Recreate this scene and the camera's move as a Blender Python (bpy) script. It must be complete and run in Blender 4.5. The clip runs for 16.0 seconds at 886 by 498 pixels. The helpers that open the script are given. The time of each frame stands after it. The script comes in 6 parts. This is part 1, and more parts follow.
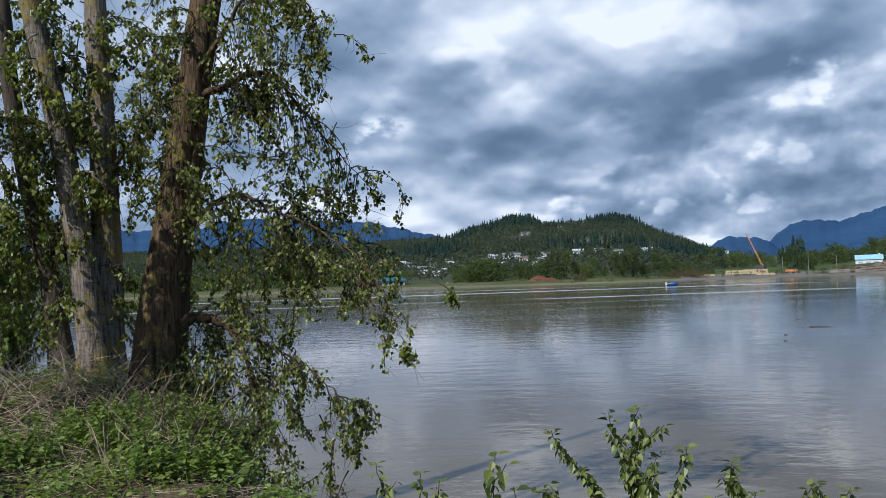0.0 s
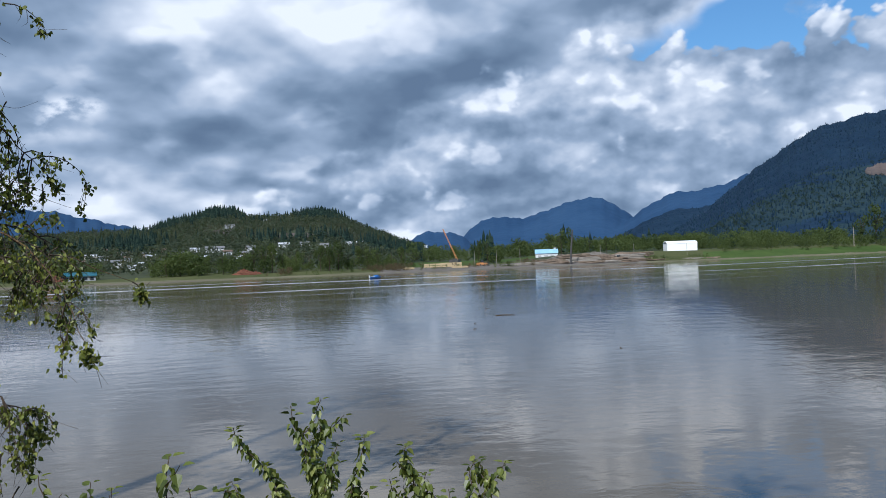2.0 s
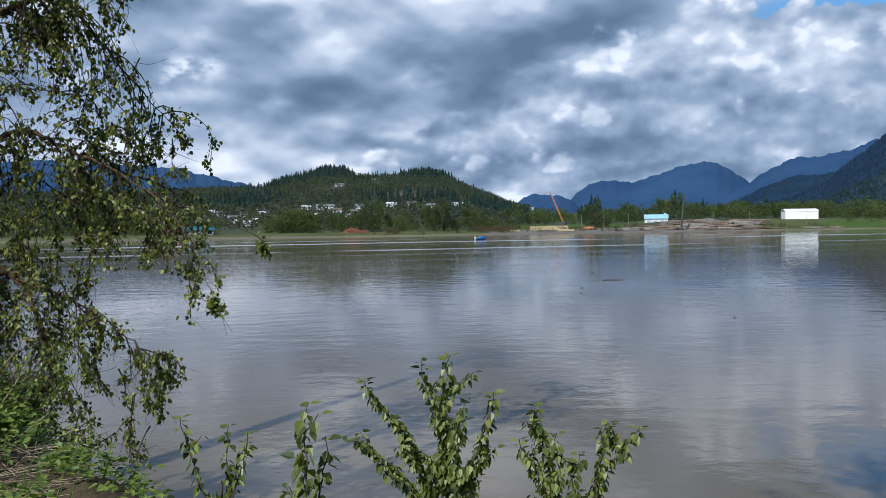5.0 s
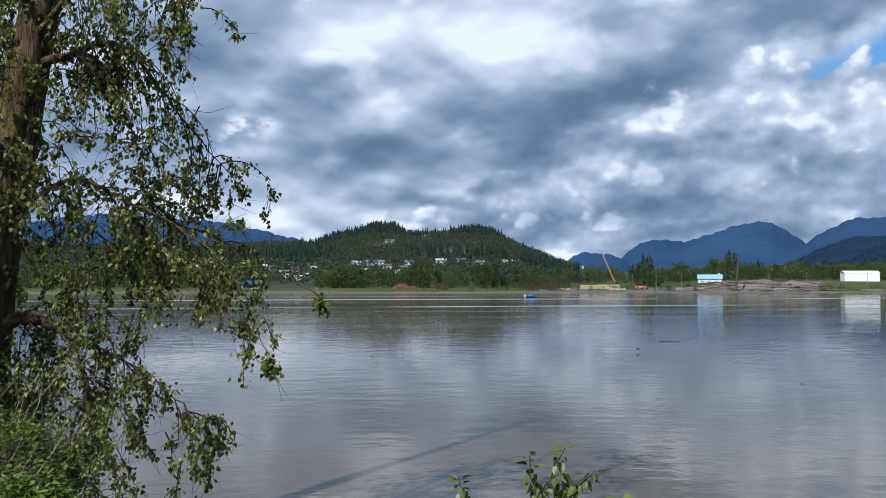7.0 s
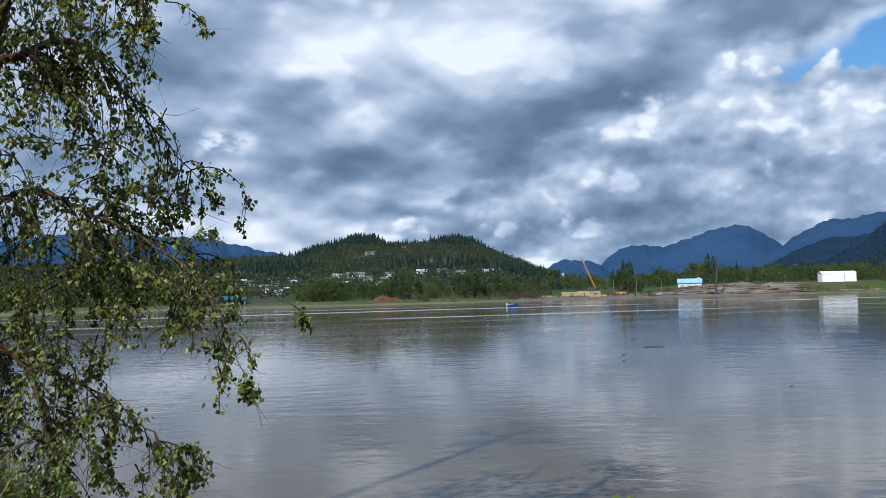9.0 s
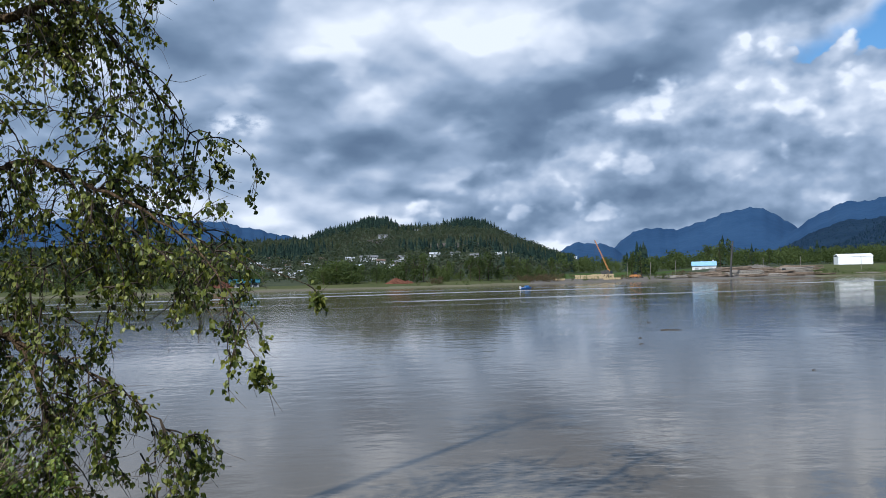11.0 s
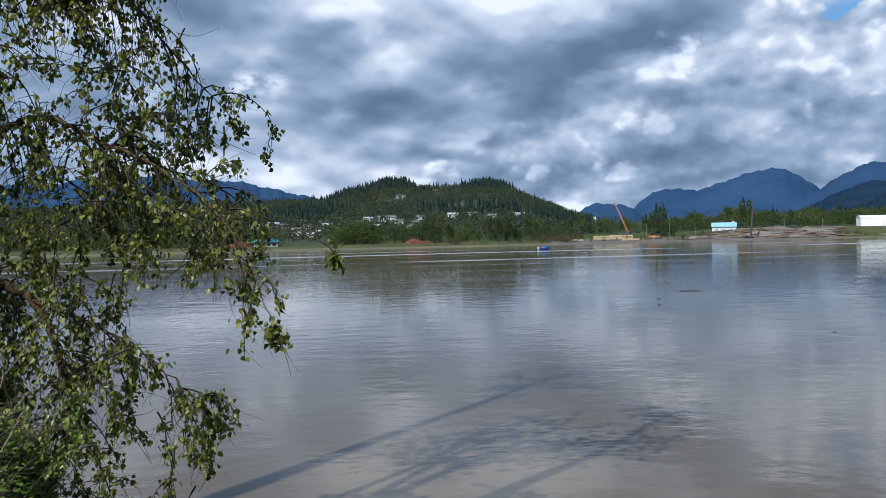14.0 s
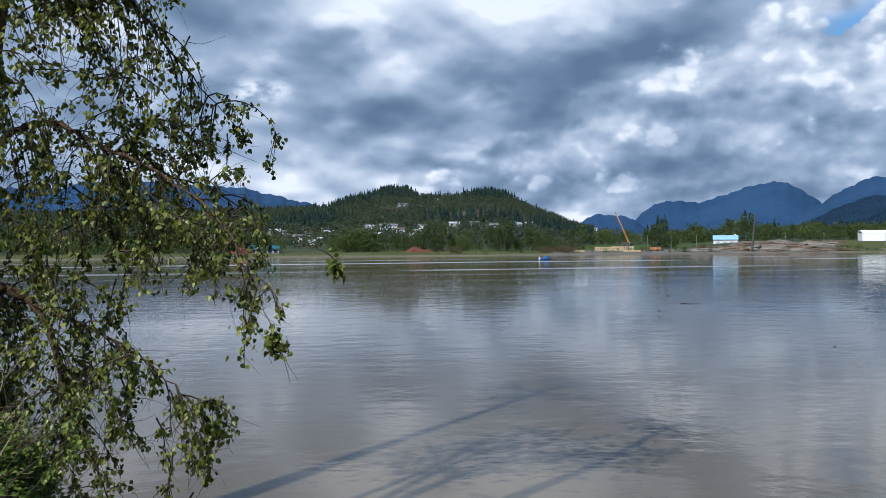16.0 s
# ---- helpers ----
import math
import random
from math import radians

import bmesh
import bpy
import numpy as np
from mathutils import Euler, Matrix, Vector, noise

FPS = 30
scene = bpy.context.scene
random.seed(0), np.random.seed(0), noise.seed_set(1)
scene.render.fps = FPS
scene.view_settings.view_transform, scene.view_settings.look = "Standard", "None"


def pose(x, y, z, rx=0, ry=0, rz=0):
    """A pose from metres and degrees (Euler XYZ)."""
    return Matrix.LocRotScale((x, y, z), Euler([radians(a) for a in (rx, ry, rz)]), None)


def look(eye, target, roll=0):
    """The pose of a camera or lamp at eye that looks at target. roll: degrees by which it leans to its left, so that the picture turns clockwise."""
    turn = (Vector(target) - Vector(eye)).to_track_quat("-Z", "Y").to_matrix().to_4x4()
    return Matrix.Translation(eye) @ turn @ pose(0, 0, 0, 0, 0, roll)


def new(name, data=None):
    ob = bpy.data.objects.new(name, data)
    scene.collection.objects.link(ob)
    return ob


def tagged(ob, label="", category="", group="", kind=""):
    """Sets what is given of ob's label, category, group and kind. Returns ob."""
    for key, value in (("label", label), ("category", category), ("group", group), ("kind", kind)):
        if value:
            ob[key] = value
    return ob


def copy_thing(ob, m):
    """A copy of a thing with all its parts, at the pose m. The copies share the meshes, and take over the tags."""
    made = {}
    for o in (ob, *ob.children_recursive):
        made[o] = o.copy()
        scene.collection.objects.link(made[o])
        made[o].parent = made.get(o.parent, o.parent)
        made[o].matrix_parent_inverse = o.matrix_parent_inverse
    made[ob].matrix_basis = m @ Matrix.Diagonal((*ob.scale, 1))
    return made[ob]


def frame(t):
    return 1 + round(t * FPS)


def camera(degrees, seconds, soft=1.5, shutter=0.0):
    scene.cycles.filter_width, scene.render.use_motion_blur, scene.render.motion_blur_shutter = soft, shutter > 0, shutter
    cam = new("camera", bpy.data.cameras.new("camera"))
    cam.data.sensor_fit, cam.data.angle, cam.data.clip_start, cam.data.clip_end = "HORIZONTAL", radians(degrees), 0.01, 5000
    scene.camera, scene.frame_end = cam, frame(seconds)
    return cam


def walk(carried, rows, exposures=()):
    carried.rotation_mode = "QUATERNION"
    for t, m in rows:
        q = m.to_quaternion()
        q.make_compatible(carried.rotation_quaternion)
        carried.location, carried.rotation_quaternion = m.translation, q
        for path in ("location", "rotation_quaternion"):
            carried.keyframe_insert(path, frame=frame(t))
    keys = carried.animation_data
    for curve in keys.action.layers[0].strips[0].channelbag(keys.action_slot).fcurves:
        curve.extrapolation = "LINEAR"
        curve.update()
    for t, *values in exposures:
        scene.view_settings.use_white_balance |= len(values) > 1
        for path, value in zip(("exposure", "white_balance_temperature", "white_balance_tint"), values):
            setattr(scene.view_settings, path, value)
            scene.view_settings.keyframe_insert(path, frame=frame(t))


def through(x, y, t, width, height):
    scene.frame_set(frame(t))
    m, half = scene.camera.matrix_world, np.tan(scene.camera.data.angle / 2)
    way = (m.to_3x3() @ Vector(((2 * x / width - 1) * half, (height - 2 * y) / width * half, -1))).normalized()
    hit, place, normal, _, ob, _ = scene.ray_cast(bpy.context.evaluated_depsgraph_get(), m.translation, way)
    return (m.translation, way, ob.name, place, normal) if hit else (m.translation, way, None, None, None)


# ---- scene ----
cam = camera(55.72, 16.0, soft=0.9)
PATH = [
    (0, (0.018, -1.016, 4.666), (0.095, 8.977, 5.012), -1.87),
    (0.5, (0.045, -1.009, 4.667), (0.913, 8.948, 4.976), -1.86),
    (1, (0.065, -1.032, 4.673), (1.625, 8.842, 4.939), -1.90),
    (1.5, (0.089, -1.075, 4.677), (2.539, 8.618, 4.904), -1.91),
    (2, (0.120, -1.096, 4.676), (3.591, 8.281, 4.825), -2.10),
    (2.5, (0.145, -1.108, 4.671), (4.572, 7.859, 4.742), -2.05),
    (3, (0.142, -1.169, 4.673), (4.946, 7.601, 4.671), -1.95),
    (3.5, (0.130, -1.114, 4.659), (4.685, 7.787, 4.520), -1.93),
    (4, (0.118, -1.055, 4.651), (4.136, 8.100, 4.442), -1.85),
    (4.5, (0.066, -1.032, 4.648), (2.746, 8.596, 4.303), -1.79),
    (7, (-0.075, -0.138, 4.667), (1.615, 9.710, 5.072), 0.09),
    (7.5, (-0.051, 0.075, 4.675), (1.265, 9.966, 5.333), -0.53),
    (8, (-0.096, 0.335, 4.650), (1.423, 10.204, 5.206), -0.44),
    (8.5, (-0.112, 0.536, 4.652), (2.063, 10.287, 5.073), -1.55),
    (9, (-0.065, 0.650, 4.659), (1.858, 10.449, 5.187), -1.37),
    (11.5, (-0.068, 1.446, 4.603), (1.641, 11.297, 4.768), -1.65),
    (12, (-0.062, 1.480, 4.606), (1.536, 11.351, 4.627), -1.90),
    (12.5, (-0.056, 1.506, 4.607), (1.448, 11.393, 4.647), -1.46),
    (13, (-0.050, 1.511, 4.601), (1.442, 11.399, 4.547), -1.45),
    (13.5, (-0.052, 1.522, 4.594), (1.456, 11.407, 4.499), -1.39),
    (14, (-0.041, 1.517, 4.596), (1.507, 11.396, 4.458), -1.21),
    (14.5, (-0.037, 1.532, 4.600), (1.534, 11.407, 4.449), -1.19),
    (15, (-0.033, 1.529, 4.597), (1.578, 11.398, 4.453), -1.15),
    (15.5, (-0.035, 1.526, 4.598), (1.573, 11.395, 4.447), -0.83),
    (16, (-0.041, 1.493, 4.610), (1.495, 11.374, 4.578), -0.41),
]
walk(cam, [(t, look(eye, target, roll)) for t, eye, target, roll in PATH], [(0.0, 0.0, 5700, 10), (16.0, 0.0, 5700, 10)])

# ---- world, sun ----
SUN_AZ, SUN_EL = 221.5, 45.0          # the sun stands behind the walker, to the left


def node_tools(tree):
    nodes, links = tree.nodes, tree.links

    def n(kind, **props):
        node = nodes.new(kind)
        for k, v in props.items():
            if k == "op":
                node.operation = v
            elif k == "ins":
                for key, val in v.items():
                    if hasattr(val, "is_linked"):
                        links.new(val, node.inputs[key])
                    else:
                        node.inputs[key].default_value = val
        return node

    def m(op, a, b=0.0, c=0.0, clamp=False):
        node = nodes.new("ShaderNodeMath")
        node.operation, node.use_clamp = op, clamp
        for i, v in enumerate((a, b, c)):
            if hasattr(v, "is_linked"):
                links.new(v, node.inputs[i])
            else:
                node.inputs[i].default_value = v
        return node.outputs[0]

    def ramp(value, stops):
        node = nodes.new("ShaderNodeValToRGB")
        els = node.color_ramp.elements
        while len(els) < len(stops):
            els.new(0.5)
        for e, (p, c) in zip(els, stops):
            e.position, e.color = p, (*c, 1) if len(c) == 3 else c
        links.new(value, node.inputs[0])
        return node.outputs[0]

    def mix(fac, a, b):
        node = nodes.new("ShaderNodeMix")
        node.data_type = "RGBA"
        for key, v in ((0, fac), (6, a), (7, b)):
            if hasattr(v, "is_linked"):
                links.new(v, node.inputs[key])
            else:
                node.inputs[key].default_value = (*v, 1) if isinstance(v, tuple) and len(v) == 3 else v
        return node.outputs[2]

    def noise_tex(vec, scale, detail=4.0, rough=0.55, lac=2.0, dist=0.0):
        node = nodes.new("ShaderNodeTexNoise")
        if vec is not None:
            links.new(vec, node.inputs["Vector"])
        node.inputs["Scale"].default_value, node.inputs["Detail"].default_value = scale, detail
        node.inputs["Roughness"].default_value, node.inputs["Lacunarity"].default_value = rough, lac
        node.inputs["Distortion"].default_value = dist
        return node.outputs[0]

    def smooth(value, lo, hi):
        node = nodes.new("ShaderNodeMapRange")
        node.interpolation_type = "SMOOTHSTEP"
        links.new(value, node.inputs[0])
        node.inputs[1].default_value, node.inputs[2].default_value = lo, hi
        return node.outputs[0]

    return n, m, ramp, mix, noise_tex, smooth


def build_world():
    world = bpy.data.worlds.new("sky")
    scene.world = world
    world.use_nodes = True
    tree = world.node_tree
    tree.nodes.clear()
    n, m, ramp, mix, noise_tex, smooth = node_tools(tree)
    links = tree.links
    sky = tree.nodes.new("ShaderNodeTexSky")
    sky.sky_type, sky.sun_disc = "NISHITA", False
    sky.sun_elevation, sky.sun_rotation = radians(SUN_EL), radians(SUN_AZ)
    way = n("ShaderNodeTexCoord").outputs["Generated"]
    sep = n("ShaderNodeSeparateXYZ", ins={0: way})
    x, y, z = sep.outputs
    A = m("MULTIPLY", m("ARCTAN2", x, y), 57.2958)
    E = m("MULTIPLY", m("ARCSINE", z), 57.2958)

    def blob(a0, e0, sa, se, tilt=0.0):
        da = m("DIVIDE", m("SUBTRACT", A, a0), sa)
        de = m("SUBTRACT", E, e0)
        if tilt:
            de = m("SUBTRACT", de, m("MULTIPLY", m("SUBTRACT", A, a0), tilt))
        de = m("DIVIDE", de, se)
        q = m("ADD", m("MULTIPLY", da, da), m("MULTIPLY", de, de))
        return m("POWER", 2.71828, m("MULTIPLY", q, -1.0))

    def vec(a_len, e_len, off=0.0):
        c = n("ShaderNodeCombineXYZ")
        links.new(m("ADD", m("DIVIDE", A, a_len), off), c.inputs[0])
        links.new(m("DIVIDE", E, e_len), c.inputs[1])
        c.inputs[2].default_value = off * 1.7
        return c.outputs[0]

    def lump(a_len, e_len, off, detail, rough, lift):
        """A cloud field and the light on its upper side."""
        here = noise_tex(vec(a_len, e_len, off), 1.0, detail, rough)
        c = n("ShaderNodeCombineXYZ")
        links.new(m("ADD", m("DIVIDE", m("SUBTRACT", A, lift * 0.5), a_len), off), c.inputs[0])
        links.new(m("DIVIDE", m("ADD", E, lift), e_len), c.inputs[1])
        c.inputs[2].default_value = off * 1.7
        there = noise_tex(c.outputs[0], 1.0, detail, rough)
        return here, m("SUBTRACT", here, there)

    def heads(a_len, e_len, off):
        """Rounded cloud heads with creases between them."""
        sway = tree.nodes.new("ShaderNodeTexNoise")
        links.new(vec(a_len * 1.4, e_len * 1.4, off + 5), sway.inputs["Vector"])
        sway.inputs["Scale"].default_value, sway.inputs["Detail"].default_value = 1.0, 4
        push = n("ShaderNodeVectorMath", op="SCALE", ins={0: sway.outputs["Color"]})
        push.inputs["Scale"].default_value = 1.1
        at = n("ShaderNodeVectorMath", op="ADD", ins={0: vec(a_len, e_len, off), 1: push.outputs[0]})
        vor = tree.nodes.new("ShaderNodeTexVoronoi")
        vor.feature = "SMOOTH_F1"
        links.new(at.outputs[0], vor.inputs["Vector"])
        vor.inputs["Scale"].default_value, vor.inputs["Smoothness"].default_value = 1.0, 0.35
        vor.inputs["Detail"].default_value, vor.inputs["Roughness"].default_value = 2.4, 0.45
        return m("SUBTRACT", 0.78, vor.outputs["Distance"])

    # a flat layer overhead, foreshortened towards the horizon
    def layer(off, lift=0.0, sharp=0.45):
        up = m("ADD", m("MAXIMUM", z, 0.0), sharp + lift)
        c = n("ShaderNodeCombineXYZ")
        links.new(m("ADD", m("DIVIDE", x, up), off), c.inputs[0])
        links.new(m("DIVIDE", y, up), c.inputs[1])
        c.inputs[2].default_value = off * 0.7
        return c.outputs[0]

    slab = noise_tex(layer(3.3), 4.2, 2.6, 0.42)
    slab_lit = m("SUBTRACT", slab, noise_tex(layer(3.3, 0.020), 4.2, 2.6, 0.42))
    tuft = noise_tex(layer(8.1), 10.5, 3.5, 0.45, dist=0.2)
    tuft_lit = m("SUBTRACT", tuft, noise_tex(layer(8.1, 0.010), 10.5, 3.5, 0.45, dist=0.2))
    roll = heads(6.5, 3.6, 9.1)
    big, big_lit = lump(7.0, 4.4, 3.1, 2.5, 0.4, 1.2)
    puff, puff_lit = lump(4.4, 2.9, 7.7, 4, 0.42, 0.55)
    wisp = noise_tex(vec(3.2, 2.0, 12.3), 1.0, 6, 0.55)
    head = heads(3.3, 2.5, 2.2)
    knob = heads(1.5, 1.15, 6.4)

    # the heavy deck lies above a slanting edge; the bright heaps below it
    edge = m("SUBTRACT", E, m("ADD", 5.4, m("MULTIPLY", m("SUBTRACT", A, 9.0), 0.42)))
    edge = m("ADD", edge, m("ADD", m("MULTIPLY", m("SUBTRACT", puff, 0.5), 6.0), m("MULTIPLY", head, -2.2)))
    deck = smooth(edge, -0.6, 0.8)

    def total(first, *more):
        for v in more:
            first = m("ADD", first, v)
        return first

    def k(v, s):
        return m("MULTIPLY", v, s)

    bit = smooth(wisp, 0.40, 0.54)
    # lit lobes end in clear edges against the shaded hollows
    crisp = smooth(total(head, k(m("SUBTRACT", puff, 0.5), 0.9), k(m("SUBTRACT", wisp, 0.5), 0.35)), 0.06, 0.34)
    lobe = smooth(total(roll, k(m("SUBTRACT", slab, 0.5), 0.9), k(m("SUBTRACT", wisp, 0.5), 0.30)), 0.08, 0.44)
    deck_light = total(0.455, k(m("SUBTRACT", slab, 0.5), 0.62), k(slab_lit, 1.3), k(lobe, 0.17), k(m("SUBTRACT", tuft, 0.5), 0.12), k(tuft_lit, 0.42), k(m("SUBTRACT", big, 0.5), 0.35), k(big_lit, 0.5), k(roll, 0.26), k(blob(3.0, 27.0, 26.0, 6.5), -0.22),
                       k(blob(3.6, 17.6, 5.2, 2.6), 0.42), k(blob(13.0, 17.8, 4.2, 3.2), 0.46), k(m("MULTIPLY", blob(-4.2, 10.3, 1.2, 1.2, 0.5), bit), 0.62), k(m("MULTIPLY", blob(-2.1, 10.5, 0.9, 0.7), bit), 0.5),
                       k(blob(20.5, 12.2, 8.5, 1.5, 0.42), -0.42), k(blob(3.6, 8.9, 5.0, 1.2), -0.30), k(blob(12.0, 10.2, 5.0, 1.2, 0.2), -0.16),
                       k(blob(-15.0, 15.0, 12.0, 6.0), 0.20), k(blob(-3.0, 4.3, 9.0, 1.3), 0.36), k(blob(8.5, 13.2, 7.0, 1.0), 0.12), k(blob(5.0, 6.6, 4.0, 0.9, 0.3), 0.24),
                       k(blob(22.0, 19.5, 8.0, 2.5), 0.12), k(blob(0.5, 5.7, 5.0, 0.5), -0.10))
    low_light = total(0.50, k(crisp, 0.24), k(blob(31.0, 10.5, 9.0, 3.0, 0.25), 0.12), k(m("SUBTRACT", puff, 0.5), 0.40), k(puff_lit, 1.1), k(m("SUBTRACT", big, 0.5), 0.55), k(big_lit, 0.7), k(head, 0.36), k(knob, 0.12),
                      k(blob(29.5, 12.2, 4.5, 2.0, 0.3), 0.30), k(blob(24.0, 8.2, 3.2, 1.2, 0.3), -0.30),
                      k(blob(27.0, 5.6, 8.0, 1.1), -0.12), k(blob(19.8, 7.2, 3.6, 1.0, 0.3), 0.24), k(blob(18.0, 4.7, 5.0, 0.6), -0.24), k(blob(20.0, 3.0, 4.0, 0.7), 0.16),
                      k(blob(44.0, 10.0, 8.0, 2.2), 0.14), k(blob(38.0, 10.8, 2.2, 1.2), 0.14), k(blob(50.0, 12.4, 4.0, 1.5), 0.22), k(blob(40.0, 7.6, 4.0, 1.2), -0.08))
    light = m("ADD", m("MULTIPLY", deck_light, deck), m("MULTIPLY", low_light, m("SUBTRACT", 1.0, deck)))
    cloud = ramp(light, ((0.0, (0.145, 0.205, 0.295)), (0.24, (0.212, 0.285, 0.385)), (0.5, (0.370, 0.452, 0.565)),
                         (0.76, (0.665, 0.715, 0.79)), (1.0, (0.97, 0.98, 0.99))))
    # the break of blue above the heaps, and gaps far overhead
    top = m("ADD", E, m("ADD", m("MULTIPLY", m("SUBTRACT", puff, 0.5), -4.5), m("MULTIPLY", head, -3.2)))
    top = m("ADD", top, m("MULTIPLY", knob, -0.8))
    rim = m("ADD", 13.5, m("MULTIPLY", m("SUBTRACT", wisp, 0.5), 1.2))
    above = smooth(m("SUBTRACT", top, rim), -0.15, 0.35)
    right = m("SUBTRACT", m("SUBTRACT", A, 32.0), m("MULTIPLY", m("SUBTRACT", E, 13.0), 2.1))
    right = smooth(m("ADD", right, m("MULTIPLY", m("SUBTRACT", puff, 0.5), 14.0)), -1.5, 3.5)
    gaps = m("MULTIPLY", smooth(E, 22, 40), smooth(slab, 0.5, 0.58))
    thin = smooth(wisp, 0.56, 0.75)
    blue = m("MAXIMUM", m("MULTIPLY", above, right), gaps)
    blue = m("MULTIPLY", blue, m("SUBTRACT", 1.0, m("MULTIPLY", thin, 0.45)))
    scaled = n("ShaderNodeVectorMath", op="SCALE", ins={0: cloud})
    scaled.inputs["Scale"].default_value = 10.5
    deep = n("ShaderNodeVectorMath", op="MULTIPLY", ins={0: sky.outputs[0], 1: (0.8, 1.15, 1.35)})
    col = mix(blue, scaled.outputs[0], deep.outputs[0])
    back = n("ShaderNodeBackground", ins={"Color": col, "Strength": 0.09})
    out = n("ShaderNodeOutputWorld")
    links.new(back.outputs[0], out.inputs[0])


build_world()
sun = new("sun", bpy.data.lights.new("sun", "SUN"))
sun.data.energy, sun.data.angle, sun.data.color = 5.0, radians(0.6), (1.0, 0.95, 0.86)
_a, _e = radians(SUN_AZ), radians(SUN_EL)
_from = Vector((math.sin(_a) * math.cos(_e), math.cos(_a) * math.cos(_e), math.sin(_e)))
sun.matrix_basis = look(_from * 100, (0, 0, 0))


# ---- materials ----
def material(name, make):
    mat = bpy.data.materials.new(name)
    mat.use_nodes = True
    tree = mat.node_tree
    bsdf = tree.nodes["Principled BSDF"]
    make(tree, bsdf, *node_tools(tree))
    return mat


def bump(tree, bsdf, height, strength, distance):
    b = tree.nodes.new("ShaderNodeBump")
    b.inputs["Strength"].default_value, b.inputs["Distance"].default_value = strength, distance
    tree.links.new(height, b.inputs["Height"])
    tree.links.new(b.outputs[0], bsdf.inputs["Normal"])


def place_of(tree):
    return tree.nodes.new("ShaderNodeNewGeometry").outputs["Position"]


def mapped(tree, vec, scale, turn=0.0):
    mp = tree.nodes.new("ShaderNodeMapping")
    mp.inputs["Scale"].default_value, mp.inputs["Rotation"].default_value = scale, (0, 0, radians(turn))
    tree.links.new(vec, mp.inputs[0])
    return mp.outputs[0]


def two_tone(name, lo, hi, scale, rough=0.85, fine=None, lift=0.0, dist=0.02, metal=0.0):
    """A surface with patches at one scale and grain at another."""
    def make(tree, bsdf, n, m, ramp, mix, noise_tex, smooth):
        p = place_of(tree)
        a = noise_tex(p, scale, 5)
        b = noise_tex(p, fine or scale * 9, 4)
        v = m("ADD", m("MULTIPLY", a, 0.65), m("MULTIPLY", b, 0.35))
        tree.links.new(ramp(v, ((0.32, lo), (0.68, hi))), bsdf.inputs["Base Color"])
        bsdf.inputs["Roughness"].default_value, bsdf.inputs["Metallic"].default_value = rough, metal
        bsdf.inputs["Specular IOR Level"].default_value = 0.04 if rough > 0.9 else 0.2 if rough > 0.7 else 0.5
        if lift:
            bump(tree, bsdf, b, lift, dist)
    return material(name, make)


def make_bark(name, dark, pale, lichen, amount, deep, rings=0.0):
    def make(tree, bsdf, n, m, ramp, mix, noise_tex, smooth):
        p = place_of(tree)
        fur = noise_tex(mapped(tree, p, (1, 1, 0.13)), 21, 5, 0.6, dist=0.8)
        big = noise_tex(p, 2.2, 4)
        fine = noise_tex(p, 60, 3)
        v = m("ADD", m("MULTIPLY", fur, 0.75), m("MULTIPLY", fine, 0.25))
        if rings:
            scars = noise_tex(mapped(tree, p, (1, 1, 7.0)), 5.0, 4, 0.6)
            v = m("SUBTRACT", v, m("MULTIPLY", smooth(scars, 0.50, 0.70), rings))
        col = ramp(v, ((0.36, dark), (0.62, pale)))
        spot = smooth(m("ADD", m("MULTIPLY", big, 0.6), m("MULTIPLY", noise_tex(p, 13, 5), 0.4)), 0.62 - amount, 0.70 - amount)
        col = mix(m("MULTIPLY", spot, 0.85), col, lichen)
        tree.links.new(col, bsdf.inputs["Base Color"])
        bsdf.inputs["Roughness"].default_value = 0.9
        bsdf.inputs["Specular IOR Level"].default_value = 0.15
        bump(tree, bsdf, v, 1.0, deep)
    return material(name, make)


def make_leaf(name, dark, mid, pale, through=0.35, gloss=0.42, stand=0.0):
    def make(tree, bsdf, n, m, ramp, mix, noise_tex, smooth):
        island = tree.nodes.new("ShaderNodeNewGeometry").outputs["Random Per Island"]
        grain = noise_tex(place_of(tree), 90, 3)
        v = m("ADD", island, m("MULTIPLY", m("SUBTRACT", grain, 0.5), 0.35))
        if stand:
            tone = noise_tex(place_of(tree), stand, 5, 0.62)
            v = m("ADD", m("MULTIPLY", island, 0.22), m("MULTIPLY", m("SUBTRACT", tone, 0.32), 2.1))
        col = ramp(v, ((0.05, dark), (0.5, mid), (0.95, pale)))
        tree.links.new(col, bsdf.inputs["Base Color"])
        bsdf.inputs["Roughness"].default_value = gloss
        bsdf.inputs["Specular IOR Level"].default_value = 0.5 if gloss < 0.6 else 0.08
        lit = n("ShaderNodeBsdfTranslucent")
        warm = n("ShaderNodeVectorMath", op="MULTIPLY", ins={0: col, 1: (1.25, 1.2, 0.5)})
        tree.links.new(warm.outputs[0], lit.inputs[0])
        both = n("ShaderNodeMixShader", ins={0: through})
        tree.links.new(bsdf.outputs[0], both.inputs[1])
        tree.links.new(lit.outputs[0], both.inputs[2])
        tree.links.new(both.outputs[0], tree.nodes["Material Output"].inputs[0])
    return material(name, make)


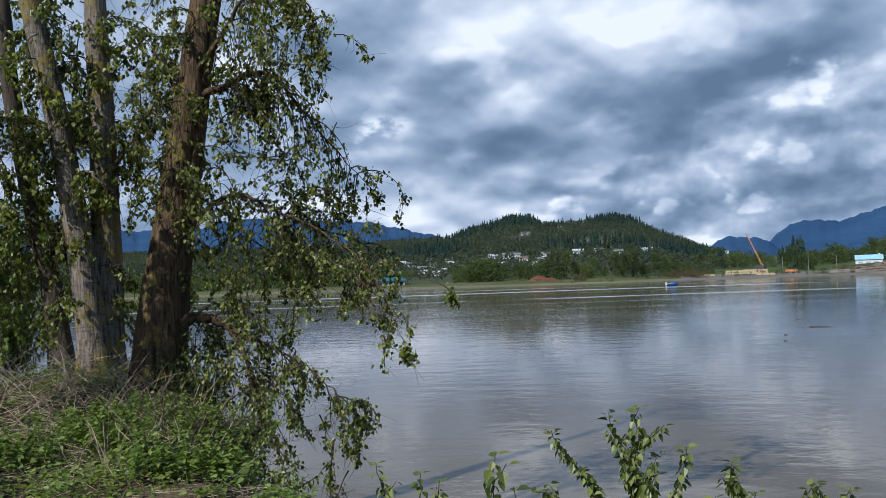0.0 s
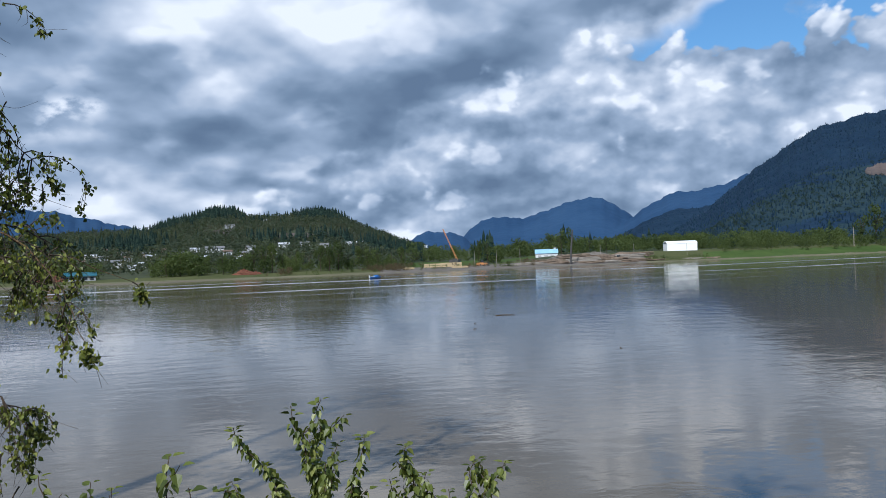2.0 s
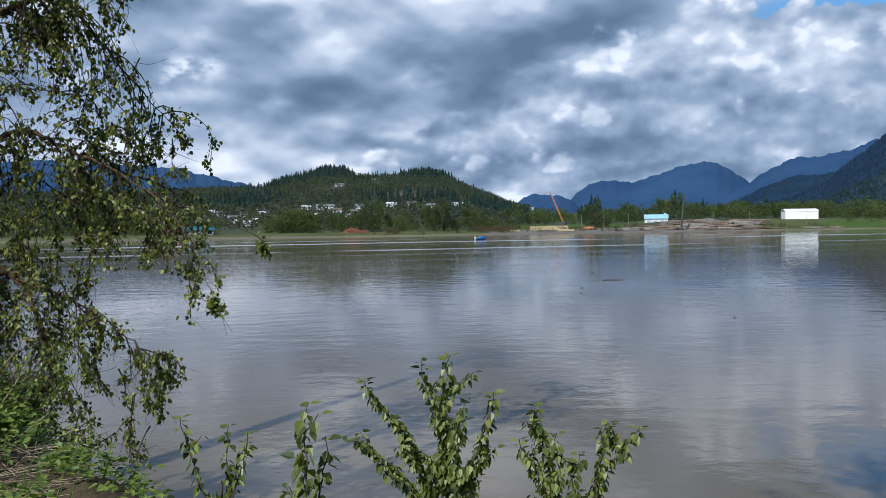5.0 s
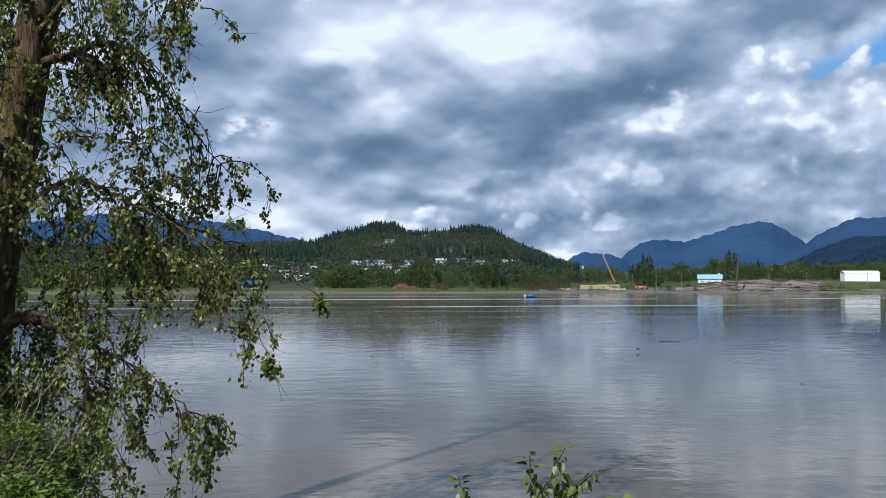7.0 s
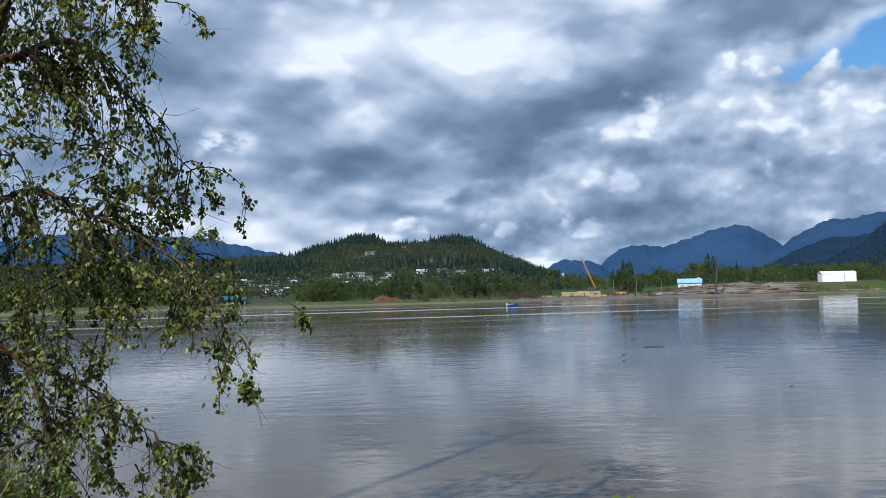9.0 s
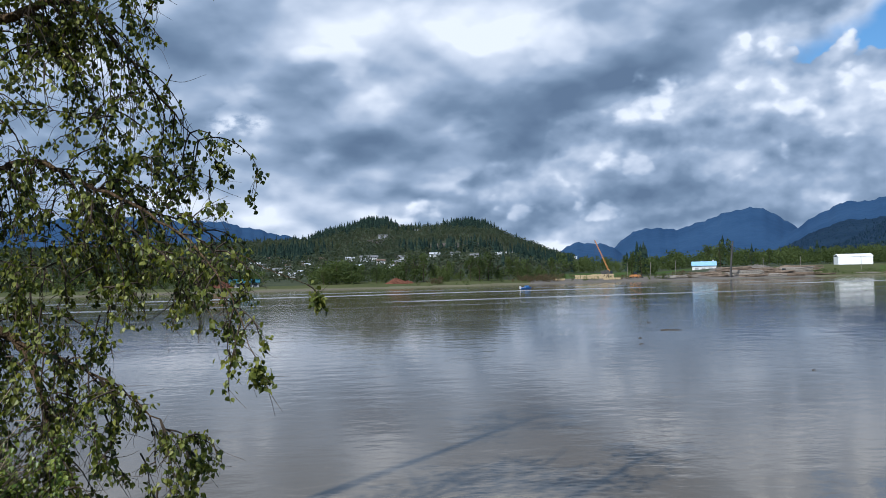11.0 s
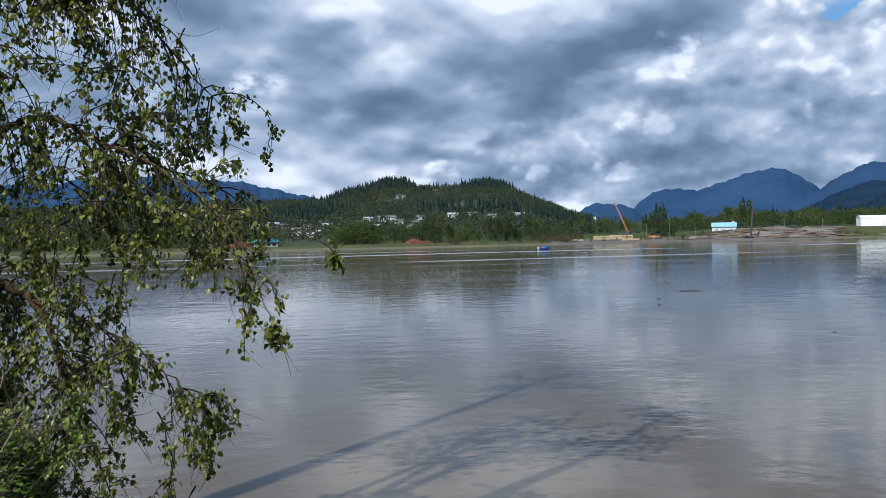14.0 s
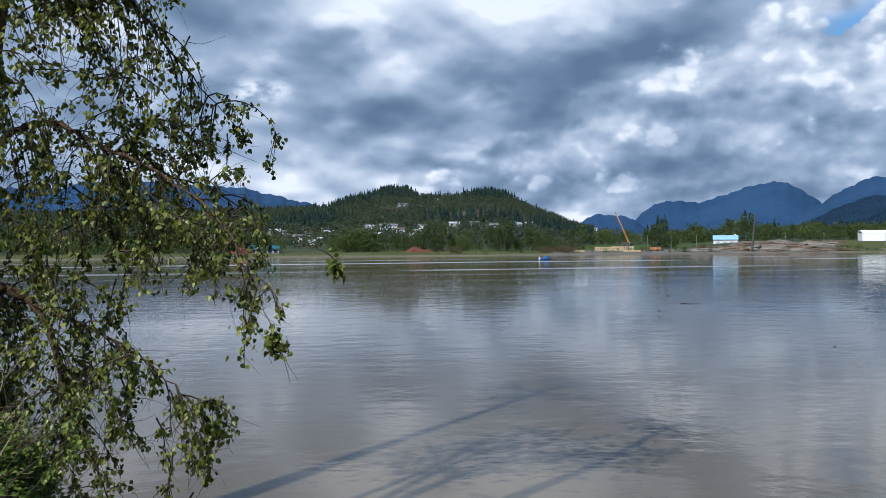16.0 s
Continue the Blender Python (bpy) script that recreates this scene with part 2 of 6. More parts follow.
def make_water(tree, bsdf, n, m, ramp, mix, noise_tex, smooth):
    p = place_of(tree)
    along = mapped(tree, p, (0.75, 1.0, 1.0), 8)
    # silt drifts, long pale streaks along the current, ripples
    silt = noise_tex(mapped(tree, p, (0.02, 0.07, 1), 8), 1.0, 5)
    sep = n("ShaderNodeSeparateXYZ", ins={0: p}).outputs
    out = m("ADD", m("MULTIPLY", sep[1], 0.9976), m("MULTIPLY", sep[0], -0.0698))
    sway = m("MULTIPLY", m("SUBTRACT", noise_tex(mapped(tree, p, (0.006, 0.004, 1), 8), 1.0, 3), 0.5), 34.0)
    out = m("ADD", out, sway)
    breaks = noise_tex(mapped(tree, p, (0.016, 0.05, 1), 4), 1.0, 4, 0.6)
    # Pale, rougher lines at set distances, broken up by noise.
    streak = 0.0
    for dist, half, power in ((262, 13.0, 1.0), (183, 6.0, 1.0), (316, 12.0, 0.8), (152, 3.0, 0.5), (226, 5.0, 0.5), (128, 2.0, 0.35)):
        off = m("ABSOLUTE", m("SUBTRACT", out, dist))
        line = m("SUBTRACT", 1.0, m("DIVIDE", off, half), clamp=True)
        streak = m("MAXIMUM", streak, m("MULTIPLY", m("MULTIPLY", line, power), smooth(breaks, 0.36, 0.62)))
    ruffle = smooth(noise_tex(mapped(tree, p, (0.03, 0.07, 1), 25), 1.0, 3), 0.42, 0.62)
    col = mix(silt, (0.100, 0.080, 0.051), (0.136, 0.108, 0.072))
    col = mix(m("MULTIPLY", streak, 0.62), col, (0.56, 0.56, 0.54))
    tree.links.new(col, bsdf.inputs["Base Color"])
    bsdf.inputs["IOR"].default_value = 1.333
    tree.links.new(m("ADD", 0.055, m("MULTIPLY", streak, 0.25)), bsdf.inputs["Roughness"])
    swell = noise_tex(along, 0.55, 3, 0.5)
    chop = noise_tex(along, 2.3, 4, 0.55, dist=0.4)
    fine = noise_tex(mapped(tree, p, (0.5, 1.0, 1.0), 14), 8.0, 3, 0.5)
    h = m("ADD", m("MULTIPLY", swell, 0.55), m("MULTIPLY", chop, m("ADD", 0.10, m("MULTIPLY", ruffle, 0.16))))
    h = m("ADD", h, m("MULTIPLY", fine, m("ADD", 0.006, m("MULTIPLY", ruffle, 0.016))))
    bump(tree, bsdf, h, 0.31, 0.13)


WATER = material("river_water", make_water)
BARK_BROWN = make_bark("furrowed_bark", (0.020, 0.013, 0.009), (0.165, 0.108, 0.058), (0.20, 0.155, 0.04), 0.07, 0.08)
BARK_GREY = make_bark("grey_bark", (0.05, 0.040, 0.032), (0.30, 0.25, 0.20), (0.26, 0.19, 0.05), 0.115, 0.03, 0.09)
BARK_DARK = make_bark("dark_bark", (0.03, 0.024, 0.018), (0.12, 0.095, 0.07), (0.16, 0.14, 0.06), 0.0, 0.02)
TWIG = two_tone("twig_bark", (0.030, 0.022, 0.016), (0.095, 0.070, 0.048), 9, lift=0.3, dist=0.003)
LEAF = make_leaf("cottonwood_leaf", (0.030, 0.045, 0.008), (0.138, 0.166, 0.025), (0.29, 0.30, 0.07), 0.42, 0.46)
LEAF_YOUNG = make_leaf("young_leaf", (0.07, 0.11, 0.014), (0.14, 0.19, 0.025), (0.25, 0.29, 0.05))
LEAF_SHRUB = make_leaf("shrub_leaf", (0.055, 0.078, 0.013), (0.140, 0.172, 0.032), (0.29, 0.31, 0.09), 0.42, 0.42)
HERB = make_leaf("herb_leaf", (0.050, 0.085, 0.010), (0.120, 0.178, 0.022), (0.215, 0.265, 0.050), 0.4, 0.5)
GRASS = make_leaf("grass_blade", (0.05, 0.095, 0.012), (0.085, 0.15, 0.020), (0.15, 0.21, 0.035), 0.3, 0.55)
STRAW = two_tone("dry_straw", (0.22, 0.16, 0.10), (0.52, 0.41, 0.28), 6, lift=0.2, dist=0.003)
SOIL = two_tone("bank_soil", (0.032, 0.025, 0.016), (0.115, 0.088, 0.052), 1.6, 0.95, 18, 0.6, 0.04)
BED = two_tone("river_bed", (0.09, 0.075, 0.055), (0.16, 0.135, 0.1), 0.6, 0.9)
MEADOW = two_tone("far_meadow", (0.055, 0.066, 0.026), (0.105, 0.110, 0.046), 0.03, 0.95, 0.5)
MUD = two_tone("shore_mud", (0.10, 0.095, 0.055), (0.19, 0.175, 0.115), 0.05, 0.95, 0.8)
SLOPE = two_tone("hill_brush", (0.036, 0.046, 0.030), (0.080, 0.090, 0.052), 0.012, 0.95, 0.12, 0.6, 2.0)
# Forest tinted blue: the haze of distance is put into these base colours.
RIDGE_HAZED = two_tone("mountain_forest_hazed", (0.009, 0.022, 0.045), (0.019, 0.039, 0.068), 0.005, 0.95, 0.03, 0.9, 18.0)
FAR_HAZED = two_tone("distant_forest_hazed", (0.020, 0.050, 0.110), (0.034, 0.074, 0.145), 0.003, 0.95, 0.02, 0.3, 25.0)
FOOT_HAZED = two_tone("mountain_foot_brush_hazed", (0.012, 0.028, 0.044), (0.034, 0.055, 0.058), 0.012, 0.95, 0.09, 0.6, 6.0)
CUT = two_tone("cleared_ground", (0.062, 0.058, 0.058), (0.15, 0.115, 0.10), 0.015, 0.95, 0.12)
FIELD = two_tone("green_field", (0.042, 0.070, 0.018), (0.074, 0.108, 0.030), 0.02, 0.95, 0.2)
# Hillside leaf greyed towards blue: distance haze mixed into its base colour.
HAZED_LEAF = make_leaf("hazed_spring_leaf", (0.042, 0.056, 0.040), (0.064, 0.083, 0.056), (0.106, 0.128, 0.080), 0.42, 0.7, 0.018)
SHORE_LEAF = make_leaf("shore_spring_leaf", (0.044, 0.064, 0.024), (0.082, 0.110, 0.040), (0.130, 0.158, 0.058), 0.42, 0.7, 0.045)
# Budding leaf greyed for haze in the same way.
HAZED_BUD = make_leaf("hazed_budding_leaf", (0.056, 0.060, 0.044), (0.082, 0.088, 0.060), (0.118, 0.124, 0.082), 0.4, 0.8, 0.02)
WILLOW = make_leaf("red_brown_willow_twigs", (0.085, 0.065, 0.040), (0.12, 0.092, 0.056), (0.15, 0.125, 0.072), 0.3, 0.8)
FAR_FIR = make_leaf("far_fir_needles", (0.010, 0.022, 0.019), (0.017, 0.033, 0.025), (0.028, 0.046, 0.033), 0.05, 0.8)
# Foot leaves and mountain firs carry the same blue haze tint in their colour.
FOOT_LEAF_HAZED = make_leaf("mountain_foot_leaf_hazed", (0.026, 0.046, 0.050), (0.038, 0.062, 0.058), (0.056, 0.082, 0.066), 0.45, 0.9)
FIR_HAZED = make_leaf("mountain_fir_needles_hazed", (0.008, 0.020, 0.039), (0.013, 0.031, 0.054), (0.021, 0.043, 0.062), 0.05, 0.9)
WHITE = two_tone("white_siding", (0.54, 0.55, 0.55), (0.70, 0.70, 0.69), 0.6, 0.6)
WHITE_SHEET = two_tone("white_sheeting", (0.84, 0.85, 0.85), (0.92, 0.92, 0.92), 0.3, 0.5)
CREAM = two_tone("cream_siding", (0.45, 0.40, 0.32), (0.60, 0.54, 0.44), 0.6, 0.7)
GREYS = two_tone("grey_siding", (0.26, 0.27, 0.28), (0.38, 0.38, 0.38), 0.6, 0.7)
TAN = two_tone("brown_siding", (0.20, 0.13, 0.09), (0.31, 0.22, 0.15), 0.6, 0.7)
ROOF_GREY = two_tone("grey_shingles", (0.12, 0.12, 0.125), (0.22, 0.22, 0.22), 0.8, 0.85)
ROOF_BROWN = two_tone("brown_shingles", (0.10, 0.07, 0.055), (0.18, 0.13, 0.10), 0.8, 0.85)
ROOF_WHITE = two_tone("pale_metal_roof", (0.42, 0.43, 0.45), (0.58, 0.59, 0.61), 0.8, 0.45)
ROOF_BLUE = two_tone("light_blue_metal_roof", (0.22, 0.42, 0.58), (0.34, 0.55, 0.70), 0.5, 0.4)
TEAL = two_tone("teal_paint", (0.014, 0.085, 0.12), (0.028, 0.14, 0.18), 0.5, 0.5)
PANE = two_tone("window_glass", (0.02, 0.025, 0.03), (0.05, 0.06, 0.07), 1.0, 0.08)
ORANGE = two_tone("orange_paint", (0.50, 0.20, 0.06), (0.66, 0.30, 0.10), 0.6, 0.5)
STEEL = two_tone("dark_steel", (0.03, 0.03, 0.03), (0.08, 0.075, 0.07), 0.8, 0.6)
LUMBER = two_tone("fresh_lumber", (0.34, 0.255, 0.14), (0.52, 0.41, 0.25), 0.8, 0.8)
LOGS = two_tone("log_bark", (0.10, 0.075, 0.055), (0.26, 0.20, 0.15), 0.5, 0.9)
RED_PILE = two_tone("red_bark_mulch", (0.10, 0.040, 0.025), (0.17, 0.070, 0.042), 0.5, 0.9)
GRAVEL = two_tone("grey_gravel", (0.10, 0.088, 0.075), (0.19, 0.17, 0.15), 0.15, 0.95)
BLUE_HULL = two_tone("blue_hull_paint", (0.03, 0.13, 0.40), (0.06, 0.22, 0.55), 1.2, 0.35)
WOOD_GREY = two_tone("weathered_wood", (0.16, 0.14, 0.115), (0.32, 0.29, 0.25), 2.0, 0.85)
CONCRETE = two_tone("concrete", (0.36, 0.35, 0.33), (0.52, 0.51, 0.48), 0.5, 0.9)


# ---- building tools ----
class Buf:
    """Gathers vertices and faces for one mesh."""

    def __init__(self):
        self.v, self.f, self.mi, self.count = [], [], [], 0

    def add(self, verts, faces, index=0):
        self.v.append(np.asarray(verts, float).reshape(-1, 3))
        self.f += [tuple(int(i) + self.count for i in f) for f in faces]
        self.mi += [index] * len(faces)
        self.count += len(self.v[-1])
        return self

    def many(self, verts, faces):
        """verts: (N, k, 3), faces: (F, c) alike for all."""
        verts = np.asarray(verts, float)
        n, k = verts.shape[:2]
        f = (np.asarray(faces)[None] + (np.arange(n) * k)[:, None, None] + self.count).reshape(-1, np.shape(faces)[1])
        self.v.append(verts.reshape(-1, 3))
        self.f += f.tolist()
        self.mi += [0] * len(f)
        self.count += n * k
        return self

    def mesh(self, name, *mats, smooth=False):
        me = bpy.data.meshes.new(name)
        me.from_pydata(np.concatenate(self.v).tolist() if self.v else [], [], self.f)
        for mat in mats:
            me.materials.append(mat)
        if len(mats) > 1:
            me.polygons.foreach_set("material_index", self.mi)
        if smooth:
            me.polygons.foreach_set("use_smooth", [True] * len(me.polygons))
        me.update()
        return me


def part(name, buf, mat, parent, label="", smooth=False):
    ob = new(name, buf.mesh(name, mat, smooth=smooth))
    ob.parent = parent
    if label:
        ob["label"] = label
    return ob


def thing(name, at, label, category, group="", kind="", turn=0.0):
    ob = new(name)
    ob.empty_display_size = 0.2
    ob.matrix_basis = pose(*at, 0, 0, turn)
    return tagged(ob, label, category, group, kind)


def tube(buf, pts, radii, sides=8, rough=0.0, rng=None):
    """A bent, tapering round bar along pts."""
    pts = np.asarray(pts, float)
    radii = np.broadcast_to(np.asarray(radii, float), (len(pts),))
    dirs = np.gradient(pts, axis=0)
    dirs /= np.linalg.norm(dirs, axis=1)[:, None] + 1e-9
    ref = np.array([0.0, 1.0, 0.0]) if abs(dirs[0][1]) < 0.8 else np.array([1.0, 0, 0])
    s = np.cross(dirs, ref)
    s /= np.linalg.norm(s, axis=1)[:, None] + 1e-9
    u = np.cross(s, dirs)
    ang = np.linspace(0, 2 * np.pi, sides, endpoint=False)
    rad = radii[:, None] * np.ones(sides)
    if rough and rng is not None:
        rad = rad * (1 + rough * rng.normal(size=rad.shape)) * (1 + 0.07 * np.sin(3 * ang + 1.3))
    ring = pts[:, None] + rad[..., None] * (np.cos(ang)[None, :, None] * s[:, None] + np.sin(ang)[None, :, None] * u[:, None])
    faces = []
    for i in range(len(pts) - 1):
        for j in range(sides):
            k = (j + 1) % sides
            faces.append((i * sides + j, i * sides + k, (i + 1) * sides + k, (i + 1) * sides + j))
    faces.append(tuple(range((len(pts) - 1) * sides, len(pts) * sides)))
    faces.append(tuple(reversed(range(sides))))
    buf.add(ring.reshape(-1, 3), faces)


def bend(pts, steps):
    """A smooth line through pts (Catmull-Rom)."""
    p = np.asarray(pts, float)
    p = np.vstack([2 * p[0] - p[1], p, 2 * p[-1] - p[-2]])
    out = []
    for i in range(1, len(p) - 2):
        for t in np.linspace(0, 1, steps, endpoint=False):
            a, b, c, d = p[i - 1 : i + 3]
            out.append(0.5 * (2 * b + (c - a) * t + (2 * a - 5 * b + 4 * c - d) * t * t + (3 * b - a - 3 * c + d) * t ** 3))
    out.append(p[-2])
    return np.array(out)


def box(buf, x0, y0, z0, x1, y1, z1):
    v = [(x, y, z) for x in (x0, x1) for y in (y0, y1) for z in (z0, z1)]
    buf.add(v, [(0, 1, 3, 2), (4, 6, 7, 5), (0, 4, 5, 1), (2, 3, 7, 6), (0, 2, 6, 4), (1, 5, 7, 3)])
    return buf


LEAF_V = np.array([(0, 0, 0), (-0.40, 0.22, 0.10), (-0.34, 0.55, 0.06), (0, 0.50, -0.05), (0.40, 0.22, 0.10), (0.34, 0.55, 0.06), (0, 1.0, -0.10)])
LEAF_F = np.array([(0, 3, 1), (1, 3, 2), (2, 3, 6), (0, 4, 3), (4, 5, 3), (5, 6, 3)])
CLUMP_V = np.array([(-0.5, 0, 0), (0, -0.4, 0.12), (0.5, 0, 0), (0, 0.5, -0.1)])
CLUMP_F = np.array([(0, 1, 2, 3)])


def scatter(template, places, tips, sizes, rng, wide=1.0):
    """Copies of a template whose y axis points along tips, turned at random about it: (N, k, 3)."""
    y = tips / (np.linalg.norm(tips, axis=1)[:, None] + 1e-9)
    r = rng.normal(size=y.shape)
    x = np.cross(y, r)
    x /= np.linalg.norm(x, axis=1)[:, None] + 1e-9
    z = np.cross(x, y)
    t = template[None] * sizes[:, None, None]
    return places[:, None] + t[..., 0:1] * x[:, None] * wide + t[..., 1:2] * y[:, None] + t[..., 2:3] * z[:, None]


# ---- ground: one sheet from the near bank to the mountains ----
EYE_Z, RIVER_Z = 4.66, -0.7
RIDGES = {   # bearing and height in degrees as seen from the near bank, with the crest's distance and the foot's
    "hill": (1900, 0, ((-180, 1), (-60, 2.0), (-20, 2.1), (-7.3, 2.3), (-3.7, 2.5), (1.1, 2.62), (2.8, 3.25), (5.3, 3.8), (6.3, 3.85), (7.3, 3.4), (8.7, 3.3),
                       (10.2, 3.45), (11.9, 3.62), (13.5, 3.3), (14.5, 2.7), (16.4, 2.0), (17.8, 1.35), (20, 0.75), (24, 0.55), (30, 0.4), (35, 0.25), (60, 0.2), (180, 0.2))),
    "left": (4300, 2600, ((-180, 0), (-60, 2.5), (-40, 3.5), (-16, 3.75), (-14.4, 4.2), (-11.8, 4.4), (-8.7, 4.18), (-4.8, 4.05), (-3.35, 3.72), (-1.5, 3.28), (0.5, 2.8), (4, 2.0), (10, 0), (180, 0))),
    "knoll": (3800, 2900, ((-180, 0), (16.4, 0), (18.3, 1.72), (19.2, 2.08), (20.5, 2.04), (21.7, 1.7), (24, 0), (180, 0))),
    "peaks": (4700, 3300, ((-180, 0), (20, 0), (22, 2.0), (23.6, 2.98), (24.75, 2.8), (26.3, 2.8), (27.9, 3.4), (30.2, 4.02), (31.7, 3.7), (33, 2.6), (36, 1.0), (38, 0), (180, 0))),
    "shoulder": (4200, 2700, ((-180, 0), (29, 0), (31.65, 1.5), (33.2, 2.6), (35.5, 3.95), (37.8, 4.08), (39.3, 4.45), (41, 5.1), (44, 4.8), (48, 2), (52, 0), (180, 0))),
    "mountain": (3500, 1250, ((-180, 0), (31, 0.15), (33.9, 1.0), (37.4, 2.4), (39.2, 3.8), (40.8, 5.1), (42.3, 6.1), (44.4, 7.4), (47.2, 8.0), (50.6, 8.46), (55, 8.6), (62, 8.2), (75, 5), (95, 0), (180, 0))),
}
EDGE_X = (-5000, -60, -9, -6.5, -5, -3.4, -2.7, -1.6, -0.4, 1, 3, 10, 60, 5000)
EDGE_Y = (300, 45, 15.2, 14.0, 13.2, 11.6, 9.6, 6.4, 4.3, 3.5, 2.7, 0.3, -14, -200)


def wave_noise(x, y, scale, seed, octaves=4):
    """A cheap smooth noise from sums of turned sine waves, about -1 to 1."""
    r = np.random.RandomState(seed)
    out, amp, tot = 0.0, 1.0, 0.0
    for o in range(octaves):
        for _ in range(4):
            a, ph = r.uniform(0, 6.28, 2)
            f = scale * 2 ** o * r.uniform(0.7, 1.3)
            out = out + amp * np.sin((x * np.cos(a) + y * np.sin(a)) * f + ph + 1.3 * np.sin((y * np.cos(a) - x * np.sin(a)) * f * 0.6 + ph * 2))
        tot += amp * 2.2
        amp *= 0.5
    return out / tot


def shore_dist(az):
    return 432.0 / np.maximum(np.cos(np.radians(az + 4.0)), 0.09)


def ease(t):
    t = np.clip(t, 0, 1)
    return t * t * (3 - 2 * t)


def bank_in(x, y):
    """How far inland of the near bank's edge, about in metres."""
    return (np.interp(x, EDGE_X, EDGE_Y) - y) * np.where(np.abs(x) < 8, 0.62, 0.9)


def terrain(x, y):
    x, y = np.asarray(x, float), np.asarray(y, float)
    r, az = np.hypot(x, y), np.degrees(np.arctan2(x, y))
    d = bank_in(x, y)
    rough = 0.10 * wave_noise(x, y, 1.1, 3) + 0.05 * wave_noise(x, y, 4.0, 4)
    near = -2.1 + 5.12 * ease((d + 3.0) / 3.5) + rough * ease((d + 2) / 2)
    near = near + 0.46 * np.exp(-(((x + 4.9) / 2.2) ** 2 + ((y - 11.2) / 1.6) ** 2)) * ease((d + 1.5) / 1.5)
    rs = shore_dist(az)
    inland = r - rs
    shore = RIVER_Z + np.where(inland < 0, np.maximum(-1.6, inland * 0.05), np.minimum(inland * 0.055, 1.6 + inland * 0.014))
    shore = shore + 4.2 * ease((inland - 14) / 62) * ease((az - 23) / 6) * (az < 120)
    far = shore
    und = wave_noise(x, y, 0.004, 7)
    for name, (crest, foot, knots) in RIDGES.items():
        el = sum(np.interp(az + o, *zip(*knots)) for o in (-0.35, 0, 0.35)) / 3
        el = el + (el > 0.6) * (0.05 * np.sin(az * 3.1 + crest) + 0.04 * np.sin(az * 7.7 + 2.0 * crest) + 0.025 * np.sin(az * 17.0)) * (crest > 2000)
        top = EYE_Z + crest * np.tan(np.radians(el))
        if name == "hill":
            t = np.clip(inland / (crest - rs), 0, None)
            up = np.where(t < 1, 0.25 * t + 0.75 * t ** 1.25, 1 - 0.5 * ease((r - crest) / 1200))
            h = top * up + und * 5 * ease(inland / 250) * (1 - ease((t - 0.75) * 4))
            h = np.where(inland > 25, h, shore)
            far = np.where(inland > 0, np.maximum(far, h), far)
        else:
            t = (r - foot) / (crest - foot)
            fold = 1 + 0.035 * wave_noise(x, y, 0.006, 11) * ease(4 * t) * ease(4 * (1 - t))
            h = np.where(t < 1, top * np.clip(t, 0, 1) ** 0.92 * fold, top * (1 - 0.5 * ease((r - crest) / 900)))
            far = np.where((inland > 100) & (el > 0.05), np.maximum(far, h), far)
    front = (y > 25) | (r > 300) & (y > 0.02 * np.abs(x))
    return np.where((d > -4.5) | ~front, near, np.where(r > 60, far, np.minimum(near, -2.1)))


def seen_el(x, y, z):
    return np.degrees(np.arctan2(z - EYE_Z, np.hypot(x, y)))


def cut_mask(az, el):
    w = 0.08 * np.sin(az * 2.3) + 0.04 * np.sin(az * 7.3 + el * 9)
    a = ((az - 49.2) / 2.0) ** 2 + ((el - 4.45 + 0.10 * (az - 48.9) + w) / 0.46) ** 2 < 1
    b = ((az - 53.2) / 2.4) ** 2 + ((el - 3.15 + w * 0.6) / 0.26) ** 2 < 1
    c = ((az - 11.0) / 2.2) ** 2 + ((el - 2.06 + w * 0.5) / 0.17) ** 2 < 1
    e = ((az - 5.7) / 0.7) ** 2 + ((el - 2.45 + w * 0.4) / 0.16) ** 2 < 1
    return a | b | c | e


def field_mask(az, inland):
    return (np.abs(az - 20.3) < 2.4) & (inland > 55) & (inland < 260) | (np.abs(az - 25.5) < 1.6) & (inland > 90) & (inland < 200)


def spot(az, el):
    """The nearest place on the far side at that bearing from which the ground shows at that height."""
    s, c = math.sin(radians(az)), math.cos(radians(az))
    r = np.arange(float(shore_dist(az)) + 3, 3600, 2.0)
    z = terrain(r * s, r * c)
    hit = np.nonzero(seen_el(r * s, r * c, z) >= el)[0]
    i = hit[0] if len(hit) else len(r) - 1
    return r[i] * s, r[i] * c, float(z[i])


def at_range(az, inland):
    r = float(shore_dist(az)) + inland
    x, y = r * math.sin(radians(az)), r * math.cos(radians(az))
    return x, y, float(terrain(x, y))


def near_heights():
    gx, gy = np.arange(-12, 6.01, 0.1), np.arange(-2, 16.01, 0.1)
    X, Y = np.meshgrid(gx, gy)
    return terrain(X, Y)


NEAR_Z = near_heights()


def bank_z(x, y):
    """The near bank's height, read from a grid."""
    u, v = min(max((x + 12) / 0.1, 0), NEAR_Z.shape[1] - 1.001), min(max((y + 2) / 0.1, 0), NEAR_Z.shape[0] - 1.001)
    i, j = int(v), int(u)
    fv, fu = v - i, u - j
    q = NEAR_Z[i:i + 2, j:j + 2]
    return float((q[0, 0] * (1 - fu) + q[0, 1] * fu) * (1 - fv) + (q[1, 0] * (1 - fu) + q[1, 1] * fu) * fv)


